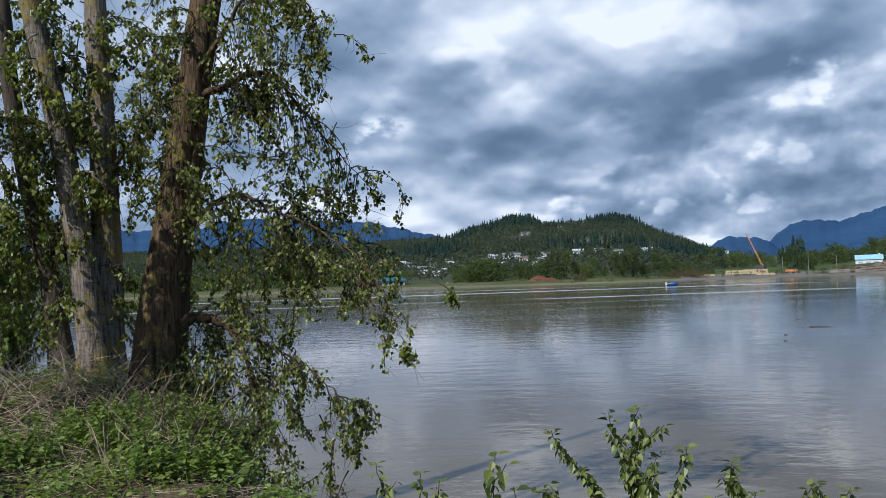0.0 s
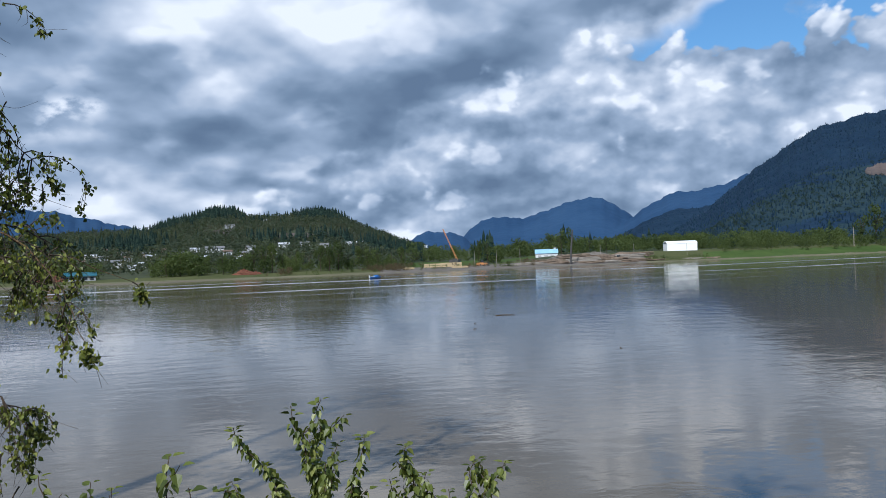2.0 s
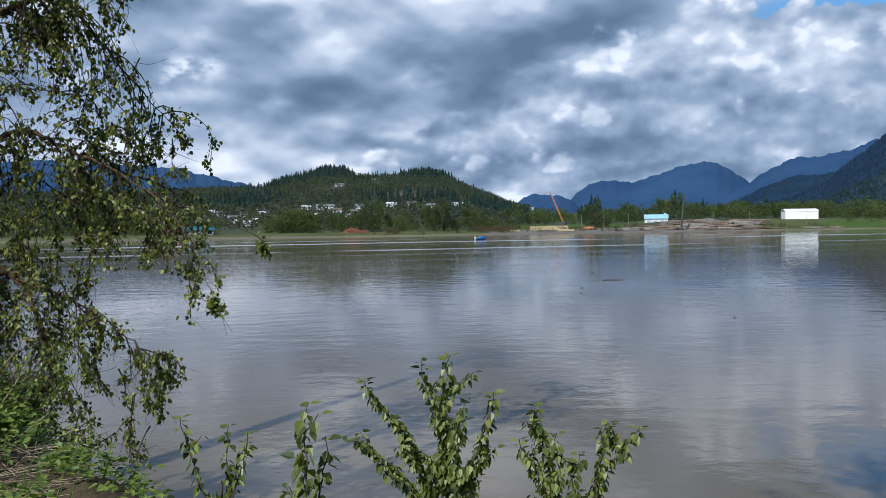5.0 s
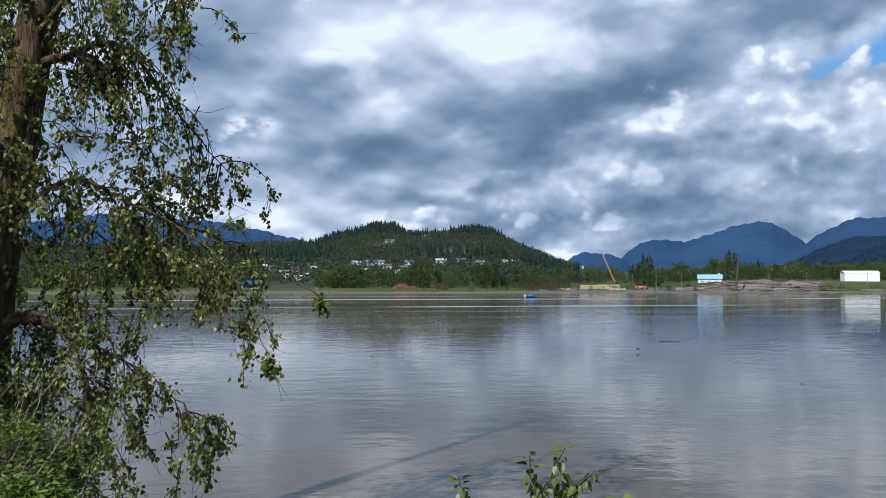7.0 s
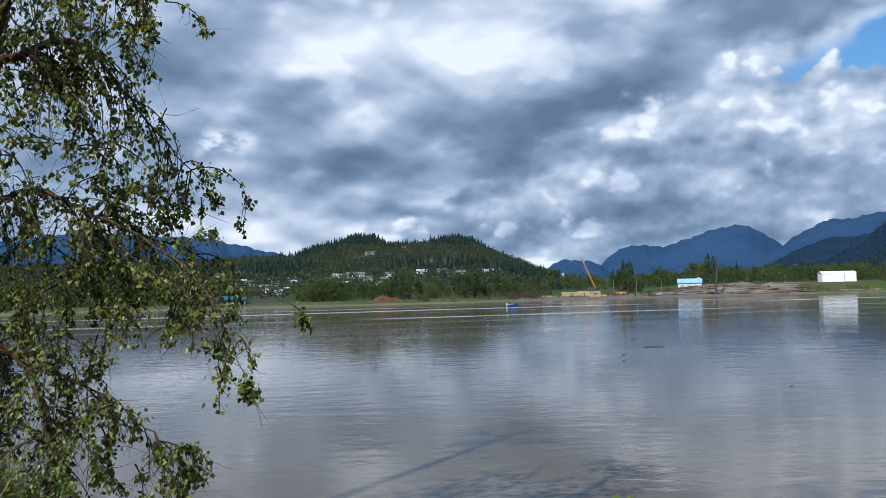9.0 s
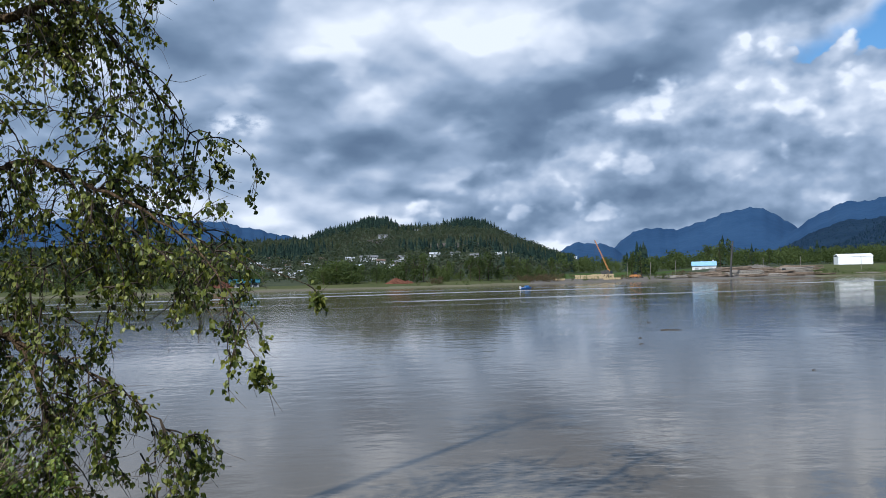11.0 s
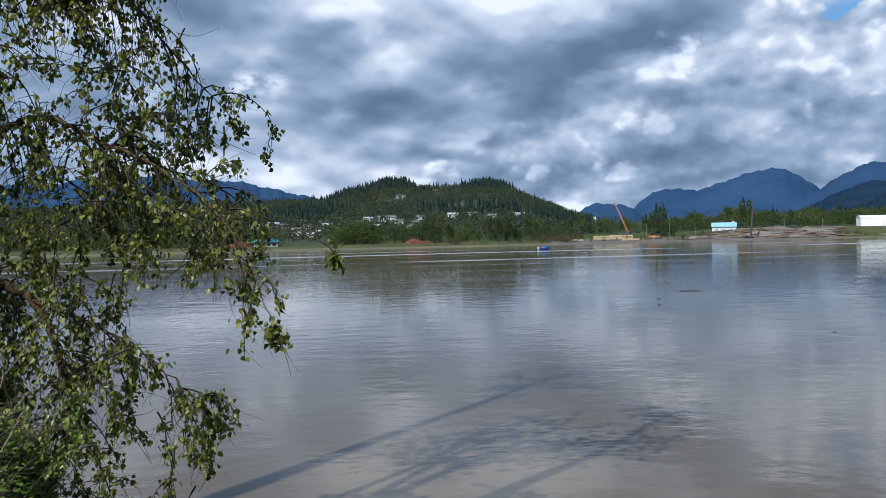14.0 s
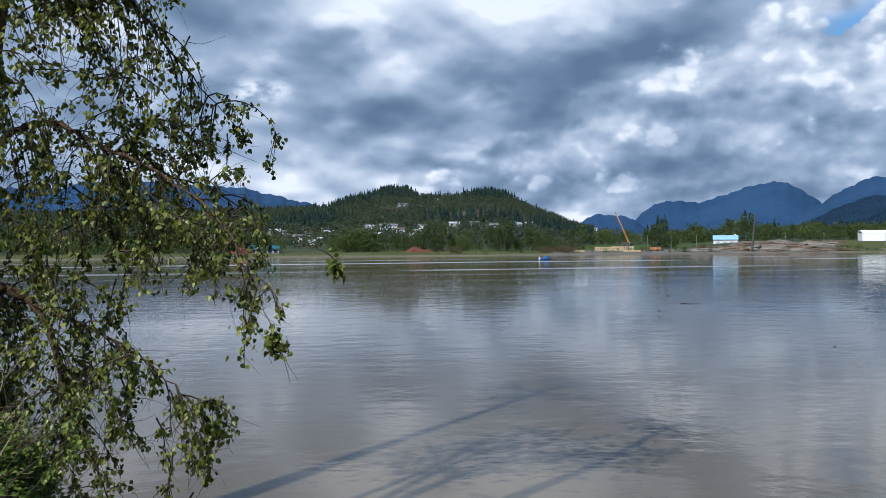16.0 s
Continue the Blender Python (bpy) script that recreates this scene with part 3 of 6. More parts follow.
def build_ground():
    az = np.concatenate([np.arange(-180, -40, 3.0), np.arange(-40, -30, 0.5), np.arange(-30, 60, 0.2), np.arange(60, 80, 0.6), np.arange(80, 180, 3.0)])
    r = np.concatenate([np.geomspace(0.4, 60, 150), np.geomspace(64, 440, 14), np.linspace(450, 700, 60), np.geomspace(706, 4950, 120)])
    A, R = np.meshgrid(np.radians(az), r)
    x, y = R * np.sin(A), R * np.cos(A)
    z = terrain(x, y)
    n, k = len(r), len(az)
    idx = np.arange(n * k).reshape(n, k)
    nxt = np.roll(idx, -1, axis=1)
    faces = np.stack([idx[:-1], idx[1:], nxt[1:], nxt[:-1]], -1).reshape(-1, 4)
    cx, cy, cz = (v.reshape(-1)[faces].mean(1) for v in (x, y, z))
    caz, cr = np.degrees(np.arctan2(cx, cy)), np.hypot(cx, cy)
    inland, el, d = cr - shore_dist(caz), seen_el(cx, cy, cz), bank_in(cx, cy)
    grain = wave_noise(cx, cy, 0.09, 21)
    mi = np.full(len(faces), 4)
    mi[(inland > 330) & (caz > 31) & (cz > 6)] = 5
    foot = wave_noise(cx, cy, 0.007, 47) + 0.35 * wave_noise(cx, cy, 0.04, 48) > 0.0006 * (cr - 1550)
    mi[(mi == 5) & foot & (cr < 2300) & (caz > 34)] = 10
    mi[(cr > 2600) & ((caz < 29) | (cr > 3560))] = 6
    mi[(inland > 0) & (inland < 60 + 16 * grain)] = 2
    mi[field_mask(caz, inland)] = 8
    mi[(caz > 33) & (inland > 0) & (inland < 130)] = 2
    mi[(caz > 37.5) & (inland > 3 + 5 * grain) & (inland < 56)] = 8
    mi[(inland < 13 + 6 * grain) & (inland > -50)] = 3
    mi[(np.abs(caz - 25) < 9) & (inland > 2) & (inland < 42 + 10 * grain)] = 9
    mi[inland <= -50] = 1
    mi[(cz < -1.2) & (inland < -10)] = 1
    mi[(d > -4.5) & (cr < 4000) & (cz > -1.2) & (inland < -60)] = 0
    mi[(cy < 0) & (d > -4)] = 0
    me = bpy.data.meshes.new("ground")
    verts = np.vstack([np.stack([x, y, z], -1).reshape(-1, 3), [[0, 0, float(terrain(0, 0))]]])
    cap = [(n * k, int(a), int(b)) for a, b in zip(idx[0], nxt[0])]
    me.from_pydata(verts.tolist(), [], faces[:, ::-1].tolist() + [(a, c, b) for a, b, c in cap])
    for mat in (SOIL, BED, MEADOW, MUD, SLOPE, RIDGE_HAZED, FAR_HAZED, CUT, FIELD, GRAVEL, FOOT_HAZED):
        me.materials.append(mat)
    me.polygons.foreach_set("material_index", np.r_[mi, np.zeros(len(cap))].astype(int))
    me.polygons.foreach_set("use_smooth", [True] * len(me.polygons))
    me.update()
    return tagged(new("ground", me), "grassy near bank, river bed, far shore and forested mountains", "ground", kind="structure")


build_ground()
_w = Buf().add([(-4500, -600, RIVER_Z), (4500, -600, RIVER_Z), (4500, 1900, RIVER_Z), (-4500, 1900, RIVER_Z)], [(0, 1, 2, 3)])
tagged(new("river_water", _w.mesh("river_water", WATER)), "wide muddy grey-brown river with light ripples and pale streaks", "river", kind="structure")


def clearing(az0, az1, el0, el1, label):
    """A felled patch, draped a little above the slope."""
    az = np.arange(az0, az1, 0.05)
    r = np.arange(900.0, 3500.0, 6.0)
    A, R = np.meshgrid(az, r)
    x, y = R * np.sin(np.radians(A)), R * np.cos(np.radians(A))
    z = terrain(x, y)
    el = seen_el(x, y, z)
    ok = cut_mask(A, el + 0.03 * np.sin(A * 31 + R * 0.02)) & (el > el0) & (el < el1)
    idx = np.arange(A.size).reshape(A.shape)
    f = np.stack([idx[:-1, :-1], idx[:-1, 1:], idx[1:, 1:], idx[1:, :-1]], -1)[ok[:-1, :-1] & ok[1:, 1:] & ok[1:, :-1] & ok[:-1, 1:]]
    if len(f) == 0:
        return
    used, inv = np.unique(f, return_inverse=True)
    v = np.stack([x, y, z + 1.2], -1).reshape(-1, 3)[used]
    tagged(new("clearing", Buf().add(v, inv.reshape(-1, 4)).mesh("clearing", CUT)), label, "clearing", kind="structure")


clearing(46.5, 52, 3.5, 5.4, "brown felled clearing high on the forested mountain")
clearing(50.3, 56, 2.7, 3.55, "narrow brown felled clearing low on the mountain")
clearing(8.5, 13.5, 1.7, 2.4, "bare brown slope across the wooded hill")
clearing(4.8, 6.7, 2.2, 2.8, "bare pale slope below a house on the hill")


# ---- far woods; the houses' places are kept clear ----
HOUSES = (
    (3.83, 1.20, 9, 7, 3.6, "WHITE", "ROOF_WHITE", 10, 1), (5.11, 1.16, 19, 9, 4.6, "WHITE", "ROOF_GREY", 4, 2), (6.5, 0.58, 9, 7, 3.0, "WHITE", "ROOF_WHITE", -8, 1), (6.1, 2.70, 15, 9, 5, "GREYS", "ROOF_GREY", 12, 1),
    (13.95, 1.30, 9, 8, 3.6, "WHITE", "ROOF_WHITE", 5, 1), (14.8, 1.32, 13, 8, 4.2, "CREAM", "ROOF_WHITE", -6, 1), (15.8, 1.32, 11, 8, 3.8, "WHITE", "ROOF_GREY", 3, 1), (17.7, 1.10, 15, 9, 4.5, "CREAM", "ROOF_GREY", 8, 1),
    (19.1, 0.98, 12, 9, 6.0, "WHITE", "ROOF_WHITE", -5, 2), (20.1, 0.90, 12, 8, 4.0, "WHITE", "ROOF_GREY", 0, 1), (1.25, 1.25, 8, 7, 4, "GREYS", "ROOF_BROWN", 0, 1), (1.1, 0.80, 10, 8, 4, "CREAM", "ROOF_WHITE", 14, 1),
    (-0.98, 0.34, 9, 8, 5.6, "WHITE", "ROOF_GREY", 0, 2), (0.15, 0.18, 11, 7, 3.0, "WHITE", "ROOF_WHITE", -4, 1), (0.55, 0.24, 5, 6, 4.6, "WHITE", "ROOF_WHITE", 6, 2), (-1.28, 1.25, 16, 9, 5, "TAN", "ROOF_BROWN", 5, 2),
    (-0.42, 1.10, 10, 8, 4, "GREYS", "ROOF_GREY", -10, 1), (-9.0, 1.25, 20, 8, 3.6, "WHITE", "ROOF_WHITE", 2, 1), (-10.6, 1.28, 17, 8, 3.8, "CREAM", "ROOF_GREY", -3, 1), (-7.75, 1.27, 10, 8, 4, "WHITE", "ROOF_WHITE", 0, 1),
    (-12.3, 1.2, 15, 8, 4, "WHITE", "ROOF_GREY", 5, 1), (-3.8, 0.80, 8, 7, 4, "CREAM", "ROOF_BROWN", 0, 1), (0.75, 1.0, 9, 7, 4, "TAN", "ROOF_GREY", 0, 1), (2.75, 0.55, 9, 7, 3.6, "GREYS", "ROOF_WHITE", 8, 1),
    (-2.5, 0.92, 13, 8, 4, "CREAM", "ROOF_WHITE", -5, 1), (-1.75, 0.82, 10, 8, 3.8, "GREYS", "ROOF_GREY", 4, 1), (2.0, 1.2, 9, 8, 4, "TAN", "ROOF_BROWN", 0, 1), (7.4, 1.2, 10, 8, 4, "WHITE", "ROOF_GREY", 10, 1), (9.6, 1.35, 12, 8, 4, "WHITE", "ROOF_WHITE", 0, 1),
    (11.0, 1.35, 11, 8, 4, "GREYS", "ROOF_GREY", 0, 1), (-14.8, 1.2, 12, 8, 4, "WHITE", "ROOF_WHITE", 0, 1), (-6.2, 1.15, 11, 8, 4, "GREYS", "ROOF_BROWN", 6, 1), (8.4, 3.1, 9, 7, 5, "WHITE", "ROOF_GREY", 0, 1), (26.0, 1.05, 14, 9, 5, "TAN", "ROOF_BROWN", 4, 1),
    (-3.1, 0.55, 9, 7, 3.6, "CREAM", "ROOF_BROWN", 5, 1), (-2.2, 0.45, 8, 7, 3.6, "GREYS", "ROOF_GREY", -4, 1), (-0.3, 0.75, 8, 7, 4, "WHITE", "ROOF_BROWN", 8, 1), (1.9, 0.50, 8, 7, 3.6, "WHITE", "ROOF_GREY", 0, 1), (3.1, 0.95, 8, 7, 3.8, "CREAM", "ROOF_GREY", 6, 1),
    (4.3, 0.62, 8, 7, 3.6, "GREYS", "ROOF_WHITE", -6, 1), (5.9, 0.95, 9, 7, 3.8, "WHITE", "ROOF_BROWN", 3, 1), (7.0, 0.85, 8, 7, 3.6, "TAN", "ROOF_GREY", 0, 1), (8.9, 0.95, 8, 7, 3.8, "WHITE", "ROOF_GREY", 10, 1), (12.3, 1.2, 9, 7, 4, "WHITE", "ROOF_GREY", -5, 1),
    (16.7, 1.2, 9, 7, 4, "GREYS", "ROOF_GREY", 0, 1), (-5.4, 0.85, 10, 7, 3.8, "WHITE", "ROOF_GREY", 4, 1), (-13.4, 1.0, 10, 7, 3.8, "CREAM", "ROOF_WHITE", 0, 1))
HOUSE_SPOTS = [(h[0], math.hypot(*spot(h[0], h[1])[:2]), h[2]) for h in HOUSES]


def fir_template(rng, tiers=5, sides=7):
    v, f = [], []
    for i in range(tiers):
        z0, z1 = 0.10 + 0.80 * i / tiers, 0.32 + 0.80 * i / tiers
        r0 = 0.17 * (1 - i / tiers) ** 0.9 + 0.02
        b = len(v)
        for j in range(sides):
            a = 2 * math.pi * (j + rng.uniform(-0.25, 0.25)) / sides
            q = r0 * rng.uniform(0.65, 1.25)
            v.append((q * math.cos(a), q * math.sin(a), z0 + rng.uniform(-0.03, 0.03)))
        v.append((0, 0, min(z1, 1.0)))
        f += [(b + j, b + (j + 1) % sides, b + sides) for j in range(sides)]
    return np.array(v), np.array(f)


def cone_template(rng, sides=5):
    v = [(0.16 * math.cos(6.283 * j / sides) * rng.uniform(0.7, 1.2), 0.16 * math.sin(6.283 * j / sides) * rng.uniform(0.7, 1.2), 0.0) for j in range(sides)] + [(0, 0, 1)]
    return np.array(v), np.array([(j, (j + 1) % sides, sides) for j in range(sides)])


def crown_template(rng, clumps=70, wide=0.30, low=0.18, size=0.11):
    """A ragged broad crown of leaf clumps, one unit high."""
    lobes = [(rng.normal(0, wide * 0.42), rng.normal(0, wide * 0.42), rng.uniform(low + 0.12, 0.86)) for _ in range(9)]
    c = []
    while len(c) < clumps:
        l = lobes[rng.randint(len(lobes))]
        d = rng.normal(size=3)
        d /= np.linalg.norm(d)
        q = np.array(l) + d * rng.uniform(0.5, 1.0) * wide * (0.34 + 0.25 * (1 - l[2])) * np.array((1, 1, 1.15))
        if low < q[2] < 1.02:
            c.append(q)
    c = np.array(c)
    out = scatter(CLUMP_V, c, rng.normal(size=c.shape), rng.uniform(0.6, 1.3, len(c)) * size, rng)
    f = (np.arange(len(c)) * 4)[:, None] + np.array((0, 1, 2, 3))
    return out.reshape(-1, 3), f


def forest(name, label, mat, templates, x, y, h, wide, rng):
    z = terrain(x, y) - 0.4
    buf = Buf()
    pick = rng.randint(len(templates), size=len(x))
    for t, (v, f) in enumerate(templates):
        s = pick == t
        if not s.any():
            continue
        a = rng.uniform(0, 6.283, s.sum())
        ca, sa = np.cos(a)[:, None], np.sin(a)[:, None]
        vx, vy = v[None, :, 0] * (h[s] * wide[s])[:, None], v[None, :, 1] * (h[s] * wide[s])[:, None]
        buf.many(np.stack([vx * ca - vy * sa + x[s][:, None], vx * sa + vy * ca + y[s][:, None], v[None, :, 2] * h[s][:, None] + z[s][:, None]], -1), f)
    return tagged(new(name, buf.mesh(name, mat)), label, "forest", kind="stuff")


def polar(az, r):
    return r * np.sin(np.radians(az)), r * np.cos(np.radians(az))


def build_woods():
    rng = np.random.RandomState(5)
    firs = [fir_template(rng, 6, 7) for _ in range(5)]
    cones = [cone_template(rng) for _ in range(3)]
    crowns = [crown_template(rng, 36, 0.34, 0.1, 0.14) for _ in range(5)]
    full = [crown_template(rng, 130, 0.34, 0.03, 0.075) for _ in range(6)]
    thin = [crown_template(rng, 34, 0.28, 0.15, 0.11) for _ in range(4)]

    def keep(az, r, chance):
        x, y = polar(az, r)
        z = terrain(x, y)
        inland = r - shore_dist(az)
        ok = ~cut_mask(az + rng.normal(0, 0.16, len(az)), seen_el(x, y, z) + rng.normal(0, 0.07, len(az))) & ~field_mask(az, inland) & (inland > 45) & ~((az > 24.6) & (az < 38.6) & (inland < 125)) & ~((np.abs(az - 20.5) < 2.2) & (inland < 120)) & (rng.uniform(size=len(az)) < chance)
        for ha, hr, hw in HOUSE_SPOTS:
            ok &= ~((np.abs(az - ha) < np.degrees((hw * 0.5 + 3) / hr)) & (r > hr - 42) & (r < hr + 10))
        return az[ok], r[ok], x[ok], y[ok]

    # the hillside: spring broadleaf with dark stands of fir
    n = 15000
    az, r = rng.uniform(-26, 19, n), 520 + 1540 * rng.uniform(0, 1, n) ** 0.85
    az, r, x, y = keep(az, r, 1)
    stand = 0.55 * wave_noise(x, y, 0.008, 31) + 0.16 * rng.normal(size=len(x))
    stand += (r > 1560) * (0.62 * np.exp(-((az - 5.3) / 1.5) ** 2) + 0.66 * np.exp(-((az - 12.2) / 1.6) ** 2) + 0.40 * np.exp(-((az - 2.0) / 1.2) ** 2))
    stand += (np.abs(r - 1080) < 170) * 0.42 * np.exp(-((az + 0.2) / 2.2) ** 2) + (np.abs(r - 860) < 110) * 0.34 * (az > 7)
    stand += (az > 15) * (r > 700) * 0.25
    fir = stand > 0.52
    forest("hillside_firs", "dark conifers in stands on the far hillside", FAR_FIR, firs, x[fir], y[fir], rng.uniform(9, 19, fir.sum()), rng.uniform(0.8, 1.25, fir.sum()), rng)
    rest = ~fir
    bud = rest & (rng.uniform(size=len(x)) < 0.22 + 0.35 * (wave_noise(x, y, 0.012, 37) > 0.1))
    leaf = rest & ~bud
    forest("hillside_broadleaf_wood", "fresh green broadleaf trees on the far hillside, greyed for haze", HAZED_LEAF, crowns, x[leaf], y[leaf], rng.uniform(6, 13, leaf.sum()), rng.uniform(0.9, 1.4, leaf.sum()), rng)
    forest("hillside_budding_wood", "brownish budding trees on the far hillside, greyed for haze", HAZED_BUD, thin, x[bud], y[bud], rng.uniform(6, 11, bud.sum()), rng.uniform(0.9, 1.4, bud.sum()), rng)
    # crest trees of the hill
    az = np.concatenate([rng.uniform(1.5, 16, 26), rng.normal(5.5, 0.9, 95), rng.normal(12.0, 1.0, 90), rng.uniform(-9, 2, 50), rng.normal(0.4, 0.9, 60)])
    r = np.where(az < 1.5, rng.uniform(1500, 1950, len(az)), rng.uniform(1780, 1960, len(az)))
    r[-60:] = rng.uniform(1000, 1300, 60)
    x, y = polar(az, r)
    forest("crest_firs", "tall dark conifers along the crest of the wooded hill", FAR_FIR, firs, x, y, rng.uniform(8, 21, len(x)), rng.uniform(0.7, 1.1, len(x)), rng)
    # flat land on the upstream side
    n = 900
    az, r = rng.uniform(18, 46, n), None
    r = shore_dist(az) + rng.uniform(60, 420, n) + 60 * (np.abs(az - 20.3) < 2.6)
    az, r, x, y = keep(az, r, 1)
    fir = rng.uniform(size=len(x)) < 0.03 + 0.12 * (np.abs(az - 28.3) < 0.8) + 0.10 * (np.abs(az - 22.8) < 0.8)
    forest("lowland_firs", "dark conifers among the trees behind the yard", FAR_FIR, firs, x[fir], y[fir], rng.uniform(13, 25, fir.sum()), rng.uniform(0.8, 1.2, fir.sum()), rng)
    forest("lowland_broadleaf_wood", "green broadleaf trees behind the log yard", SHORE_LEAF, full, x[~fir], y[~fir], np.clip(rng.uniform(9, 17, (~fir).sum()) + 4 * wave_noise(az[~fir] * 40, az[~fir] * 0, 0.04, 51), 5, 20), rng.uniform(0.9, 1.3, (~fir).sum()), rng)
    # low thicket behind the grassy shore, in uneven clumps
    az = rng.uniform(36, 64, 900)
    r = shore_dist(az) + rng.uniform(40, 220, len(az)) + 80 * (az < 38.6)
    x, y = polar(az, r)
    lush = wave_noise(az * 40, az * 0, 0.05, 41) + 0.3 * rng.normal(size=len(az))
    ok = lush > -0.25
    x, y, lush = x[ok], y[ok], lush[ok]
    forest("shore_thicket", "low green bushes behind the grassy far shore", SHORE_LEAF, full, x, y, np.clip(rng.uniform(2.5, 7, len(x)) + 5 * lush, 2, 13), rng.uniform(1.0, 1.8, len(x)), rng)
    # single bushes along the yard and on the grass
    az = np.concatenate([rng.normal(24.6, 0.35, 12), rng.normal(34.6, 0.8, 16), rng.normal(37.2, 0.7, 10), rng.normal(20.2, 0.8, 7), rng.normal(12.0, 2.5, 14)])
    r = shore_dist(az) + rng.uniform(10, 26, len(az))
    x, y = polar(az, r)
    forest("shore_bushes", "scattered low green bushes at the far water's edge", SHORE_LEAF, full, x, y, rng.uniform(1.6, 4.2, len(x)), rng.uniform(1.1, 1.9, len(x)), rng)
    # fringe along the town shore
    az = np.concatenate([rng.uniform(-24, -2, 330), rng.uniform(1, 18.5, 300)])
    r = shore_dist(az) + rng.uniform(40, 95, len(az))
    x, y = polar(az, r)
    high = np.clip(rng.uniform(3, 9, len(x)) + 6 * wave_noise(az * 40, az * 0, 0.06, 43), 2.5, 14)
    forest("shore_fringe", "fresh green bushes and young trees along the far shore", SHORE_LEAF, full, x, y, high * 1.25, rng.uniform(0.9, 1.4, len(x)), rng)
    az = np.concatenate([rng.normal(16.6, 0.9, 60), rng.normal(9.5, 0.5, 14), rng.normal(26.0, 0.5, 12), rng.normal(22.0, 0.6, 12)])
    r = shore_dist(az) + rng.uniform(14, 40, len(az))
    x, y = polar(az, r)
    forest("willow_thicket", "reddish brown budding willow thicket at the far water's edge", WILLOW, full, x, y, rng.uniform(2, 5, len(x)), rng.uniform(1.0, 1.7, len(x)), rng)
    # the mountain
    n = 9500
    az, r = rng.uniform(32, 63, n), rng.uniform(1150, 3560, n)
    az, r, x, y = keep(az, r, 1)
    forest("mountain_firs", "dense dark fir forest covering the mountain, tinted blue for haze", FIR_HAZED, cones, x, y, rng.uniform(4, 8, len(x)), rng.uniform(1.0, 1.7, len(x)), rng)
    n = 5200
    az, r = rng.uniform(35, 63, n), rng.uniform(1150, 2150, n)
    az, r, x, y = keep(az, r, 1)
    ok = wave_noise(x, y, 0.007, 47) + 0.3 * rng.normal(size=len(x)) > 0.0005 * (r - 1500)
    x, y = x[ok], y[ok]
    forest("mountain_foot_wood", "lighter green trees at the mountain's foot, tinted blue for haze", FOOT_LEAF_HAZED, crowns, x, y, rng.uniform(4, 8, len(x)), rng.uniform(1.2, 2.0, len(x)), rng)


build_woods()


def shore_tree(variant):
    rng = np.random.RandomState(60 + variant)
    ob = thing("broadleaf_tree", (0, 0, -50), "fresh green broadleaf tree standing on the far shore", "tree", "trees on the far shore")
    b = Buf()
    tube(b, bend([(0, 0, -0.3), (0.1, 0, 3), (-0.1, 0.1, 6.5), (0.1, 0, 9.5)], 3), np.linspace(0.2, 0.04, 10), 6)
    for i in range(5):
        a, z = rng.uniform(0, 6.28), rng.uniform(3, 7)
        tube(b, [(0, 0, z), (1.2 * math.cos(a), 1.2 * math.sin(a), z + 1.6), (1.8 * math.cos(a), 1.8 * math.sin(a), z + 3.0)], (0.12, 0.07, 0.03), 5)
    part("trunk", b, TWIG, ob)
    v, f = crown_template(rng, 620, 0.32, 0.06, 0.052)
    part("crown", Buf().add(v * 11.0, f), SHORE_LEAF, ob)
    return ob


_trees = [shore_tree(i) for i in range(4)]
_rng = np.random.RandomState(9)
SHORE_TREES = (  # bearing, metres inland, height
    (2.0, 40, 11), (2.9, 46, 13), (3.9, 42, 10), (4.6, 52, 12), (5.6, 40, 13), (7.6, 46, 15), (8.2, 42, 19), (8.8, 46, 18), (9.5, 50, 13), (10.4, 50, 11),
    (11.3, 48, 11), (12.0, 44, 15), (12.6, 40, 18), (13.2, 44, 16), (13.8, 50, 12), (14.6, 44, 15), (15.2, 42, 16), (15.9, 48, 12), (16.8, 42, 13), (17.5, 42, 14),
    (22.8, 90, 19), (23.4, 84, 15), (24.1, 98, 14), (27.6, 90, 17), (28.4, 96, 20), (29.1, 90, 18), (30.3, 84, 15), (31.4, 90, 13),
    (46.9, 88, 25), (47.7, 86, 31), (48.3, 92, 20), (49.3, 84, 34), (49.9, 92, 22), (51.3, 86, 21), (53.1, 90, 16), (54.6, 84, 19), (-3.0, 48, 9), (-6.5, 44, 12), (-9.6, 46, 13), (-13.5, 44, 12))
for _i, (_az, _in, _h) in enumerate(SHORE_TREES):
    _m = pose(*at_range(_az, _in), 0, 0, _rng.uniform(0, 360)) @ Matrix.Diagonal((_h / 11.2 * 0.9, _h / 11.2 * 0.9, _h / 11.2, 1))
    if _i < 4:
        _trees[_i].matrix_basis = _m
    else:
        _o = copy_thing(_trees[_i % 4], _m)


